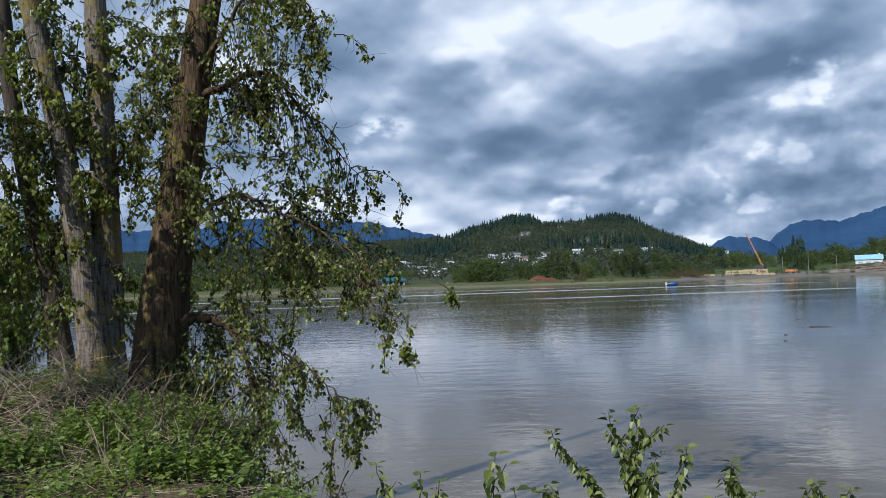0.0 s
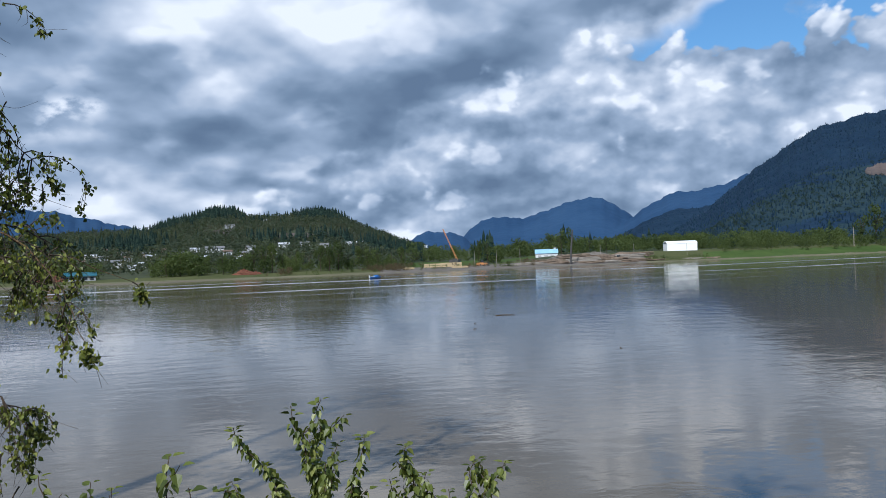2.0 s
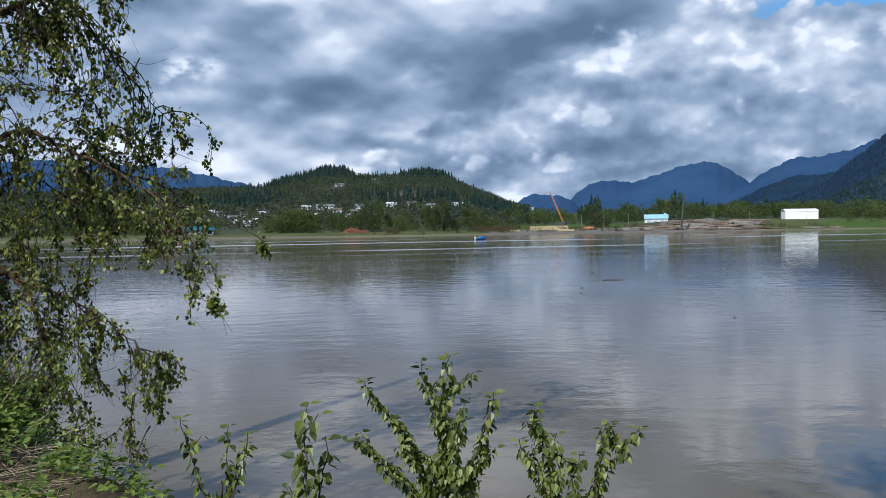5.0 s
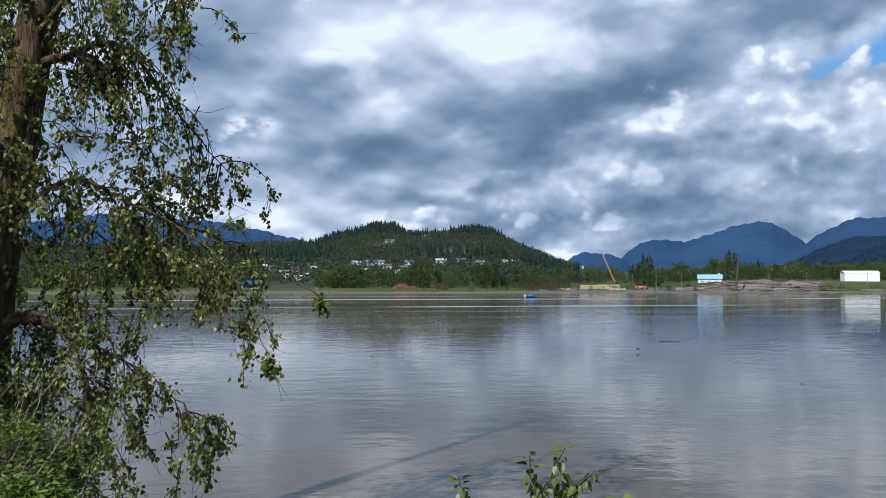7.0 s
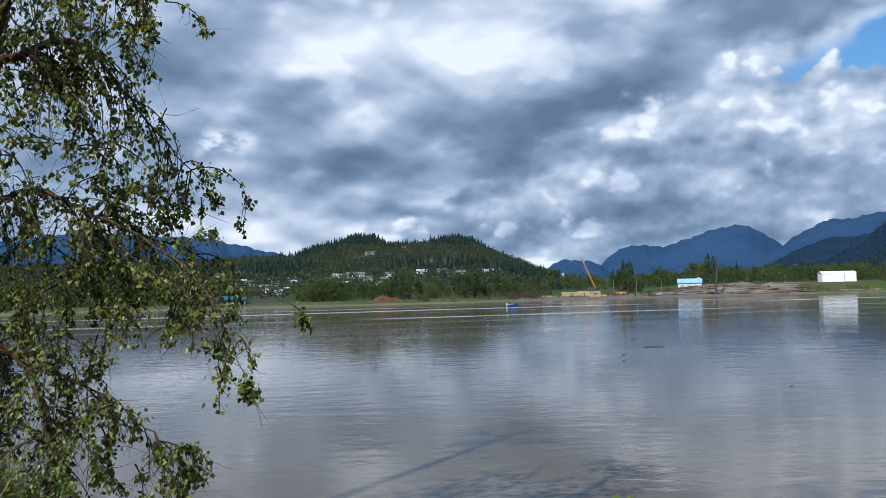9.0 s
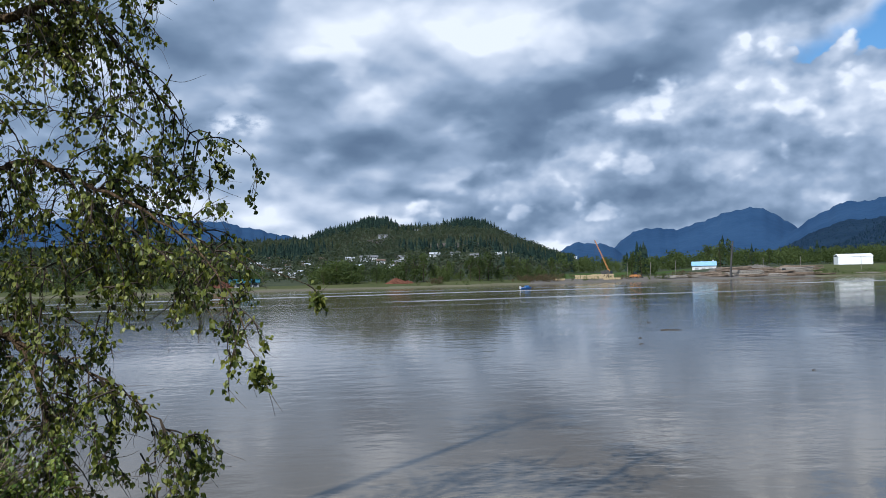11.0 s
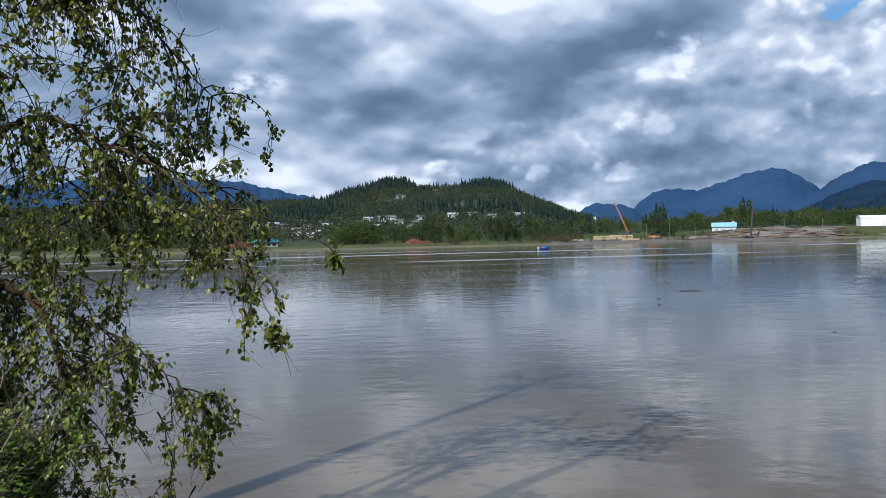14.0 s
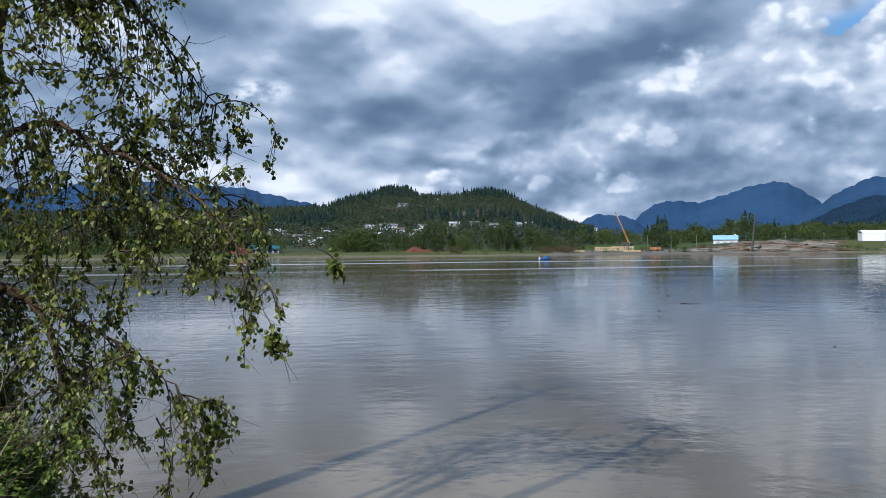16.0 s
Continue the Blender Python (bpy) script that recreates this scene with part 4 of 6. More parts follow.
# ---- buildings and things on the far shore ----
def house(az, el, width, depth, height, wall, roof, label, turn=0.0, group="houses on the far hillside", storeys=1):
    x, y, z = spot(az, el)
    ob = thing("house", (x, y, z - 0.3), label, "house", group, turn=-az + turn)
    width, depth, height = width * 0.84, depth * 0.84, height * 0.82
    w, d = width / 2, depth / 2
    part("wall", box(Buf(), -w, -d, 0, w, d, height), wall, ob)
    rise, o = min(depth, 9) * 0.22, 0.5
    b = Buf()
    v = [(-w - o, -d - o, height - 0.1), (w + o, -d - o, height - 0.1), (w + o, d + o, height - 0.1), (-w - o, d + o, height - 0.1), (-w - o, 0, height + rise), (w + o, 0, height + rise)]
    v2 = [(a, c, e + 0.25) for a, c, e in v]
    b.add(v + v2, [(0, 3, 2, 1), (6, 7, 11, 10), (8, 9, 10, 11), (6, 10, 9), (7, 8, 11), (0, 1, 7, 6), (2, 3, 9, 8), (0, 6, 9, 3), (1, 2, 8, 7)][:9])
    part("roof", b, roof, ob)
    per = max(2, int(width / 3.5))
    for s in range(storeys):
        for i in range(per):
            cx = -w + (i + 0.5) * width / per
            cz = 0.9 + s * height / storeys
            win = part("window", box(Buf(), cx - 0.75, -d - 0.05, cz, cx + 0.75, -d + 0.1, cz + 1.2), WHITE, ob)
            part("pane", box(Buf(), cx - 0.62, -d - 0.075, cz + 0.12, cx + 0.62, -d - 0.055, cz + 1.08), PANE, win)
    part("door", box(Buf(), w * 0.55 - 0.5, -d - 0.06, 0.25, w * 0.55 + 0.5, -d + 0.1, 2.25), GREYS, ob)
    return ob


_tone = {"WHITE": (WHITE, "white"), "CREAM": (CREAM, "cream"), "GREYS": (GREYS, "grey"), "TAN": (TAN, "brown"),
         "ROOF_WHITE": (ROOF_WHITE, "pale metal"), "ROOF_GREY": (ROOF_GREY, "grey shingle"), "ROOF_BROWN": (ROOF_BROWN, "brown shingle")}
for _az, _el, _w, _d, _h, _wall, _roof, _turn, _st in HOUSES:
    house(_az, _el, _w, _d, _h, _tone[_wall][0], _tone[_roof][0], f"{_tone[_wall][1]} house with a {_tone[_roof][1]} roof among trees", _turn, storeys=_st)


def white_hall():
    x, y, z = 385.6, 527.5, 6.5
    ob = thing("storage_hall", (x, y, z), "long white sheeted storage hall beside the log yard", "building", turn=-21.0)
    part("wall", box(Buf(), -11.2, -6, -3, 11.2, 6, 5.3), WHITE_SHEET, ob)
    b = Buf()
    prof = [(-6.25, 5.2), (-4.2, 6.4), (0, 7.2), (4.2, 6.4), (6.25, 5.2), (4.2, 6.1), (0, 6.9), (-4.2, 6.1)]
    v = [(-11.4, p, q) for p, q in prof] + [(11.4, p, q) for p, q in prof]
    b.add(v, [(i, (i + 1) % 8, (i + 1) % 8 + 8, i + 8) for i in range(8)] + [tuple(range(8)), tuple(range(15, 7, -1))])
    part("roof", b, WHITE_SHEET, ob)


def blue_shed():
    x, y = 270.0, 521.0
    ob = thing("shed", (x, y, 4.5), "white shed with a light blue metal roof in the log yard", "building", turn=-27.0)
    part("wall", box(Buf(), -7.6, -4.6, -3, 7.6, 4.6, 3.3), WHITE, ob)
    b = Buf()
    v = [(-8.0, -5.2, 3.1), (8.0, -5.2, 3.1), (8.0, 5.2, 3.1), (-8.0, 5.2, 3.1), (-8.0, 0, 5.9), (8.0, 0, 5.9)]
    b.add(v + [(p, q, r + 0.2) for p, q, r in v], [(0, 3, 2, 1), (6, 7, 11, 10), (8, 9, 10, 11), (6, 10, 9), (7, 8, 11), (0, 1, 7, 6), (2, 3, 9, 8)])
    part("roof", b, ROOF_BLUE, ob)
    part("vent", box(Buf(), 5.2, -0.7, 5.9, 6.4, 0.7, 6.9), WHITE, ob)
    for i in range(3):
        part("door", box(Buf(), -6 + i * 4.4, -4.7, -1.4, -3.6 + i * 4.4, -4.5, 1.9), GREYS, ob)
    part("skirt", box(Buf(), -7.8, -4.95, -3.0, 7.8, -4.74, 0.1), LOGS, ob, "dark timber base")


def teal_building():
    x, y, z = at_range(-3.2, 42)
    ob = thing("boat_shed", (x, y, z), "low shed with a teal roof by the far shore", "building", turn=3.2)
    part("wall", box(Buf(), -8, -4, -1, 8, 4, 2.4), GREYS, ob)
    part("roof", Buf().add([(-8.6, -4.8, 2.3), (8.6, -4.8, 2.3), (8.6, 4.8, 4.2), (-8.6, 4.8, 4.2), (-8.6, -4.8, 2.6), (8.6, -4.8, 2.6), (8.6, 4.8, 4.5), (-8.6, 4.8, 4.5)],
                           [(0, 3, 2, 1), (4, 5, 6, 7), (0, 1, 5, 4), (1, 2, 6, 5), (2, 3, 7, 6), (3, 0, 4, 7)]), TEAL, ob)
    for i in range(5):
        part("window", box(Buf(), -7 + 3 * i, -4.06, 0.3, -5 + 3 * i, -3.9, 1.8), PANE, ob)


def crane():
    x, y = 199.5, 516.0
    z = float(terrain(x, y))
    ob = thing("crane", (x, y, z), "orange lattice boom crane on tracks at the yard", "crane", turn=-20)
    part("track", box(Buf(), -3.2, -2.2, 0, 3.2, -1.4, 1.0), STEEL, ob)
    part("track", box(Buf(), -3.2, 1.4, 0, 3.2, 2.2, 1.0), STEEL, ob)
    part("body", box(box(Buf(), -3.6, -1.6, 1.0, 2.2, 1.6, 3.6), -1.0, -1.3, 3.6, 1.6, 1.3, 4.4), STEEL, ob)
    part("cab", box(Buf(), 2.2, -1.6, 1.2, 3.8, 0.2, 3.8), PANE, ob)
    boom, foot, tip = Buf(), np.array((2.2, 0, 2.2)), np.array((-7.0, 0, 24.0))
    for s in (-0.55, 0.55):
        for u in (-0.45, 0.45):
            tube(boom, [foot + (u, s, 0), tip + (u * 0.4, s * 0.4, 0)], (0.12, 0.09), 5)
    for i in range(12):
        a, c = foot + (tip - foot) * i / 12, foot + (tip - foot) * (i + 1) / 12
        tube(boom, [a + (0, -0.5, 0), c + (0, 0.5, 0)], (0.07, 0.07), 4)
        tube(boom, [a + (0.45, 0, 0), c + (-0.45, 0, 0)], (0.07, 0.07), 4)
    part("boom", boom, ORANGE, ob)
    line = Buf()
    tube(line, [tip, tip + (-0.2, 0, -13)], (0.05, 0.05), 4)
    tube(line, [tip, (-3.4, 0, 3.8)], (0.05, 0.05), 4)
    part("cable", line, STEEL, ob)


def lumber_stack(az, inland, n, high, label="stack of fresh yellow lumber on the yard's gravel"):
    x, y, z = at_range(az, inland)
    ob = thing("lumber_stack", (x, y, z), label, "lumber", "lumber stacks", turn=-az)
    for j in range(high):
        for i in range(n):
            part("bundle", box(Buf(), i * 3.4 - n * 1.7, -1.1, j * 1.25 + 0.1, i * 3.4 - n * 1.7 + 3.1, 1.1, j * 1.25 + 1.15), LUMBER, ob)


def log_pile(az, inland, length, high, mat, label, seed, turn=0.0, r0=0.28):
    rng = np.random.RandomState(seed)
    x, y, z = at_range(az, inland)
    ob = thing("log_pile", (x, y, z), label, "log pile", "log piles", turn=-az + turn)
    rows = max(2, int(high / (r0 * 1.7)))
    for j in range(rows):
        for i in range(max(2, rows - j)):
            b = Buf()
            dx, tw = rng.uniform(-2.4, 2.4), rng.uniform(-1.5, 1.5)
            yy, zz, r = (i - (rows - j) / 2) * r0 * 2.1, r0 + j * r0 * 1.75, r0 * rng.uniform(0.75, 1.25)
            tube(b, [(-length / 2 + dx, yy - tw, zz), (dx, yy, zz + rng.uniform(-0.1, 0.1)), (length / 2 + dx, yy + tw, zz + rng.uniform(-0.3, 0.5))], (r, r * 0.95, r * 0.8), 7)
            part("log", b, mat, ob)


def heap(name, az, inland, wide, deep, high, mat, label, category, seed):
    rng = np.random.RandomState(seed)
    x, y, z = at_range(az, inland)
    n, k = 22, 12
    buf, v, f = Buf(), [], []
    for j in range(k):
        for i in range(n):
            a, q = 2 * math.pi * i / n, 1 - j / (k - 1)
            w = q * (1 + 0.15 * math.sin(3 * a + seed) + 0.06 * rng.normal())
            v.append((wide / 2 * w * math.cos(a), deep / 2 * w * math.sin(a), high * (1 - q ** 1.4) * (1 + 0.12 * rng.normal()) - 0.2 * (j == 0)))
    for j in range(k - 1):
        f += [(j * n + i, j * n + (i + 1) % n, (j + 1) * n + (i + 1) % n, (j + 1) * n + i) for i in range(n)]
    ob = new(name, buf.add(v, f).mesh(name, mat))
    ob.matrix_basis = pose(x, y, z, 0, 0, -az)
    return tagged(ob, label, category)


def boat():
    x, y = polar(np.array(15.7), np.array(312.0))
    ob = thing("motorboat", (float(x), float(y), RIVER_Z + 0.05), "small blue and white motorboat moored on the river", "boat", turn=12)
    b, ring = Buf(), []
    secs = ((-2.2, 0.80, 0.1), (-1.0, 0.88, 0.02), (0.6, 0.80, 0.05), (1.6, 0.5, 0.15), (2.3, 0.05, 0.45))
    for x0, w, z0 in secs:
        ring += [(x0, -w, 0.62 + 0.08 * (x0 > 1)), (x0, -w * 0.7, z0), (x0, 0, z0 - 0.2), (x0, w * 0.7, z0), (x0, w, 0.62 + 0.08 * (x0 > 1))]
    f = [(i * 5 + j, i * 5 + j + 1, i * 5 + j + 6, i * 5 + j + 5) for i in range(4) for j in range(4)] + [(0, 1, 2, 3, 4)]
    f += [(i * 5 + 4, i * 5, i * 5 + 5, i * 5 + 9) for i in range(4)]
    part("hull", b.add(ring, f), BLUE_HULL, ob)
    part("cabin", box(Buf(), -0.3, -0.6, 0.62, 1.1, 0.6, 1.25), BLUE_HULL, ob)
    part("windscreen", box(Buf(), 1.1, -0.55, 0.75, 1.16, 0.55, 1.2), PANE, ob)
    part("deck", box(Buf(), -2.15, -0.75, 0.58, -0.3, 0.75, 0.70), WHITE, ob)
    part("outboard_motor", box(Buf(), -2.6, -0.2, 0.1, -2.22, 0.2, 1.15), WHITE, ob)


def pole(az, inland, high, r, mat, label, name="pole", lean=0.0):
    x, y, z = at_range(az, inland)
    b = Buf()
    tube(b, [(0, 0, -0.5), (lean * 0.4, 0, high * 0.5), (lean, 0, high)], (r, r * 0.85, r * 0.6), 7)
    ob = new(name, b.mesh(name, mat))
    ob.matrix_basis = pose(x, y, z, 0, 0, -az)
    return tagged(ob, label, "pole")


white_hall()
blue_shed()
teal_building()
crane()
boat()
lumber_stack(20.0, 34, 5, 2)
lumber_stack(20.9, 40, 4, 2)
lumber_stack(21.5, 22, 3, 1, "low stack of pale lumber near the water")
lumber_stack(18.0, 26, 2, 1, "single row of pale lumber on the shore")
for _i, (_az, _in, _l, _h) in enumerate(((26.2, 22, 14, 1.6), (27.4, 30, 16, 2.2), (28.3, 22, 13, 2.0), (29.9, 26, 18, 3.2), (30.9, 32, 20, 3.8), (31.9, 24, 16, 2.6), (32.8, 34, 20, 3.2), (33.6, 20, 14, 1.6), (34.4, 16, 12, 1.2), (36.9, 16, 12, 1.4), (38.2, 14, 9, 1.0), (29.2, 38, 18, 3.4), (31.4, 16, 15, 1.8), (30.3, 14, 16, 1.5), (32.4, 14, 17, 1.6), (25.2, 18, 10, 1.0), (33.4, 42, 18, 3.0))):
    log_pile(_az, _in, _l, _h, LOGS if _i % 3 else WOOD_GREY, "pile of brown logs lying on the far shore" if _i % 3 else "pile of bleached grey logs on the far shore", 80 + _i, (_i * 37) % 30 - 15)
heap("gravel_heap", 30.6, 50, 26, 14, 3.0, GRAVEL, "grey heap of gravel and bark behind the log piles", "heap", 3)
heap("gravel_heap", 28.4, 46, 16, 10, 2.6, GRAVEL, "brown-grey heap of bark chips in the yard", "heap", 5)
heap("gravel_heap", 32.4, 48, 20, 10, 2.6, LOGS, "dark brown heap of bark behind the logs", "heap", 6)
heap("mulch_heap", 6.9, 34, 13, 7, 2.8, RED_PILE, "orange-red heap of bark mulch on the shore", "heap", 8)
heap("mulch_heap", 7.7, 36, 7, 5, 1.6, RED_PILE, "small orange-red heap of bark mulch", "heap", 9)
heap("mulch_heap", -4.7, 40, 15, 8, 3.4, RED_PILE, "rusty red heap of bark beside the teal shed", "heap", 10)
pole(29.0, 16, 21.5, 0.7, STEEL, "tall dark leaning spar pole in the log yard", "spar_pole", 2.0)
pole(46.5, 60, 15, 0.4, WOOD_GREY, "pale dead tree pole among the shore bushes", "dead_tree")
for _i, _az in enumerate((22.5, 24.0, 25.6, 31.0, 33.2, 36.6)):
    pole(_az, 40, 9, 0.16, WOOD_GREY, "grey wooden utility pole by the yard", "utility_pole")


def loader(az, inland, turn, mat, label):
    x, y, z = at_range(az, inland)
    ob = thing("wheel_loader", (x, y, z), label, "loader", "machines in the yard", turn=-az + turn)
    part("body", box(box(Buf(), -3.2, -1.2, 0.9, 0.6, 1.2, 2.2), 0.6, -0.9, 0.9, 2.2, 0.9, 1.8), mat, ob)
    part("cab", box(Buf(), -0.8, -0.9, 2.2, 0.8, 0.9, 3.5), PANE, ob)
    arm = Buf()
    for sd in (-0.7, 0.7):
        tube(arm, [(0.8, sd, 1.7), (2.6, sd, 1.9), (3.8, sd, 0.8)], (0.16, 0.16, 0.14), 5)
    part("arm", arm, mat, ob)
    part("bucket", Buf().add([(3.6, -1.4, 0.2), (3.6, 1.4, 0.2), (4.7, 1.4, 0.15), (4.7, -1.4, 0.15), (3.6, -1.4, 1.3), (3.6, 1.4, 1.3)], [(0, 1, 2, 3), (0, 4, 5, 1), (0, 3, 4), (1, 5, 2)]), STEEL, ob)
    for wx in (-2.1, 1.5):
        for wy in (-1.25, 1.25):
            w = Buf()
            tube(w, [(wx, wy - 0.28, 0.75), (wx, wy + 0.28, 0.75)], (0.75, 0.75), 14)
            wheel = part("wheel", w, STEEL, ob)
            h = Buf()
            tube(h, [(wx, wy - 0.31, 0.75), (wx, wy + 0.31, 0.75)], (0.36, 0.36), 12)
            part("rim", h, mat, wheel)


loader(23.0, 30, 20, ORANGE, "orange wheel loader on the yard's gravel")
loader(32.2, 26, 160, ORANGE, "orange wheel loader among the log piles")


def driftwood(t, x, y, turn, length, r):
    b = Buf()
    tube(b, [(-length / 2, 0, 0), (-length * 0.1, 0.06 * length, 0.03), (length / 2, 0, 0.02)], (r, r * 0.8, r * 0.4), 6)
    ob = new("driftwood", b.mesh("driftwood", BARK_DARK))
    ob.matrix_basis = pose(x, y, RIVER_Z + 0.02, 0, 0, turn)
    return tagged(ob, "dark waterlogged branch floating on the river", "driftwood", "driftwood on the river")


# ---- trees on the near bank ----
def sprays(start, heading, length, rng, droop, buf, leaves, leaf_gap=0.062, r0=0.010, kids=3, bare=0.15, bunch=(2, 6)):
    """A thin drooping branch with side twigs; adds wood to buf and leaf places to leaves."""
    steps = max(4, int(length / 0.12))
    p, d = np.array(start, float), np.array(heading, float)
    d /= np.linalg.norm(d)
    pts = [p.copy()]
    for i in range(steps):
        d = d + rng.normal(0, 0.13, 3) + np.array((0, 0, -droop / steps * 2.2))
        d /= np.linalg.norm(d)
        p = p + d * length / steps
        pts.append(p.copy())
    pts = np.array(pts)
    tube(buf, pts, np.linspace(r0, 0.0022, len(pts)), 4)
    n = int(length / leaf_gap)
    for _ in range(n):
        t = rng.uniform(bare, 1.0) ** 0.8
        i = min(int(t * (len(pts) - 1)), len(pts) - 2)
        q = pts[i] + (pts[i + 1] - pts[i]) * rng.uniform()
        if rng.uniform() < 0.62:
            for _k in range(rng.randint(*bunch)):
                leaves.append((q + rng.normal(0, 0.035, 3), np.array((rng.normal(0, 0.45), rng.normal(0, 0.45), -0.75))))
    for _ in range(2 if kids else 1):
        i = rng.randint(1, len(pts) - 1)
        h = d * 0.4 + rng.normal(0, 0.6, 3) + np.array((0.05, 0, -0.35))
        e = pts[i] + h / np.linalg.norm(h) * rng.uniform(0.15, 0.45)
        tube(buf, bend([pts[i], (pts[i] + e) / 2 + rng.normal(0, 0.03, 3), e], 3), np.linspace(r0 * 0.45, 0.0018, 7), 3)
    for _ in range(kids):
        i = rng.randint(len(pts) // 3, len(pts) - 1)
        h = d * 0.5 + rng.normal(0, 0.7, 3) + np.array((0, 0, -0.25))
        sprays(pts[i], h, length * rng.uniform(0.25, 0.5), rng, droop * 0.8, buf, leaves, leaf_gap, r0 * 0.6, 0, 0.1, bunch)


def leaf_mesh(leaves, size, rng, wide=1.0):
    if not leaves:
        return Buf()
    places, tips = np.array([l[0] for l in leaves]), np.array([l[1] for l in leaves])
    return Buf().many(scatter(LEAF_V, places, tips, rng.uniform(0.65, 1.25, len(places)) * size, rng, wide), LEAF_F)


def rough_trunk(line, radii, rng, sides=40, furrow=0.05):
    """A trunk whose bark stands in wandering ridges, finer where it is low."""
    gap = np.linalg.norm(np.diff(line, axis=0), axis=1)
    run = np.r_[0, np.cumsum(gap)]
    low = np.arange(0, min(8.0, run[-1]), 0.09)
    at = np.r_[low, np.arange(low[-1] + 0.5, run[-1], 0.5), run[-1]]
    pts = np.stack([np.interp(at, run, line[:, k]) for k in range(3)], -1)
    rad = np.interp(at, run, radii)
    b = Buf()
    tube(b, pts, rad, sides)
    ang = np.tile(np.linspace(0, 2 * np.pi, sides, endpoint=False), (len(at), 1))
    h = np.repeat(at[:, None], sides, 1)
    sway = 0.9 * wave_noise(np.cos(ang) * 2, h * 1.1 + np.sin(ang) * 2, 1.0, rng.randint(999), 3)
    ridge = np.abs(((ang * 11 / (2 * np.pi) + sway) % 1.0) - 0.5) * 2
    flute = np.cos(3 * ang + 0.3 * h + rng.uniform(0, 6)) * 0.05 * np.exp(-h / 1.2) + 0.02 * np.cos(2 * ang + 0.5 * h)
    push = 1 + furrow * (np.sqrt(ridge) - 0.7) + flute + rng.normal(0, 0.012, h.shape)
    v = b.v[0].reshape(len(at), sides, 3)
    b.v[0] = (pts[:, None] + (v - pts[:, None]) * push[..., None]).reshape(-1, 3)
    return b


def near_tree(label, base, top_line, radii, limbs, bark, seed, height, extra=(), leafy=LEAF, crown_r=2.6, low_sprays=0, size=0.075, clear=0.6):
    """A cottonwood: a trunk along top_line and on up to height, limbs as given, random sprays, and a loose crown overhead."""
    rng = np.random.RandomState(seed)
    ob = thing("cottonwood_tree", base, label, "tree", "cottonwoods on the near bank")
    off = np.array(base)
    lean = np.array(top_line[-1], float) - np.array(top_line[-3], float)
    lean /= lean[2]
    last = np.array(top_line[-1], float)
    line = [np.array(p, float) for p in top_line]
    while line[-1][2] < height:
        line.append(line[-1] + np.array((lean[0] * 1.1 + rng.normal(0, 0.12), lean[1] * 1.1 + rng.normal(0, 0.12), 1.9)))
    line = np.array([line[0] - (0, 0, 0.35)] + line)
    smooth_line = bend(line, 5)
    zz = smooth_line[:, 2] - line[1][2]
    rad = np.interp(zz, (-0.4, 0.0, 0.5, 2.5, 6.0, height - 3.0), (radii[0] * 1.45, radii[0] * 1.25, radii[0], radii[1], radii[2], 0.03))
    rng.normal(size=(len(smooth_line), 18))
    part("trunk", rough_trunk(smooth_line - off, rad, np.random.RandomState(seed + 500), furrow=0.11 if bark is BARK_BROWN else 0.035), bark, ob, smooth=True)
    wood, leaves = Buf(), []
    for pts, r0, dens, droop, length in limbs:
        ln = bend(pts, 5)
        ln = ln + rng.normal(0, 0.012, ln.shape) * (np.arange(len(ln)) > 0)[:, None]
        b = Buf()
        tube(b, ln - off, 0.004 + r0 * np.linspace(1, 0, len(ln)) ** 1.4, 8, 0.05, rng)
        part("limb", b, bark, ob, smooth=True)
        for _ in range(dens):
            i = int(rng.uniform(0.12, 1.0) * (len(ln) - 2))
            along = ln[i + 1] - ln[i]
            along /= np.linalg.norm(along)
            h = along * 0.6 + rng.normal(0, 0.55, 3) + np.array((0.1, 0, 0.0))
            sprays(ln[i], h, length * rng.uniform(0.45, 1.1), rng, droop, wood, leaves)
        for _ in range(int(dens * 0.45)):
            # long thin hanging twigs, nearly bare
            i = int(rng.uniform(0.15, 0.72) * (len(ln) - 2))
            sprays(ln[i], (rng.normal(0.15, 0.3), rng.normal(0, 0.3), rng.normal(-0.15, 0.25)), length * rng.uniform(0.8, 1.5), rng, droop * 1.5, wood, leaves, 0.17, 0.008, 2, 0.35, (1, 4))
        sprays(ln[-1], ln[-1] - ln[-2], 0.3, rng, 0.6, wood, leaves, 0.014)
    # small shoots from the trunk itself
    for _ in range(low_sprays):
        z = rng.uniform(0.8, 6.2)
        c = np.array([np.interp(z, zz, smooth_line[:, k]) for k in range(3)])
        a = rng.uniform(0, 6.28)
        sprays(c, (math.cos(a), math.sin(a), 0.55), rng.uniform(0.5, 1.7), rng, 0.75, wood, leaves, r0=0.012)
    for pts, dens, spread in extra:
        # loose clouds of fine sprays round a line
        ln = bend(pts, 6)
        for _ in range(dens):
            c = ln[rng.randint(len(ln))] + rng.normal(0, spread, 3)
            sprays(c, rng.normal(0, 0.6, 3) + (0, 0, -0.1), rng.uniform(0.3, 0.8), rng, 0.7, wood, leaves)
    wood.v = [w - off for w in wood.v]
    if wood.v:
        tagged(part("branchwork", wood, TWIG, ob), kind="stuff")
    # overhead crown: limbs and clumps, to carry the shade
    top = Buf()
    z0 = last[2] + clear
    clump = []
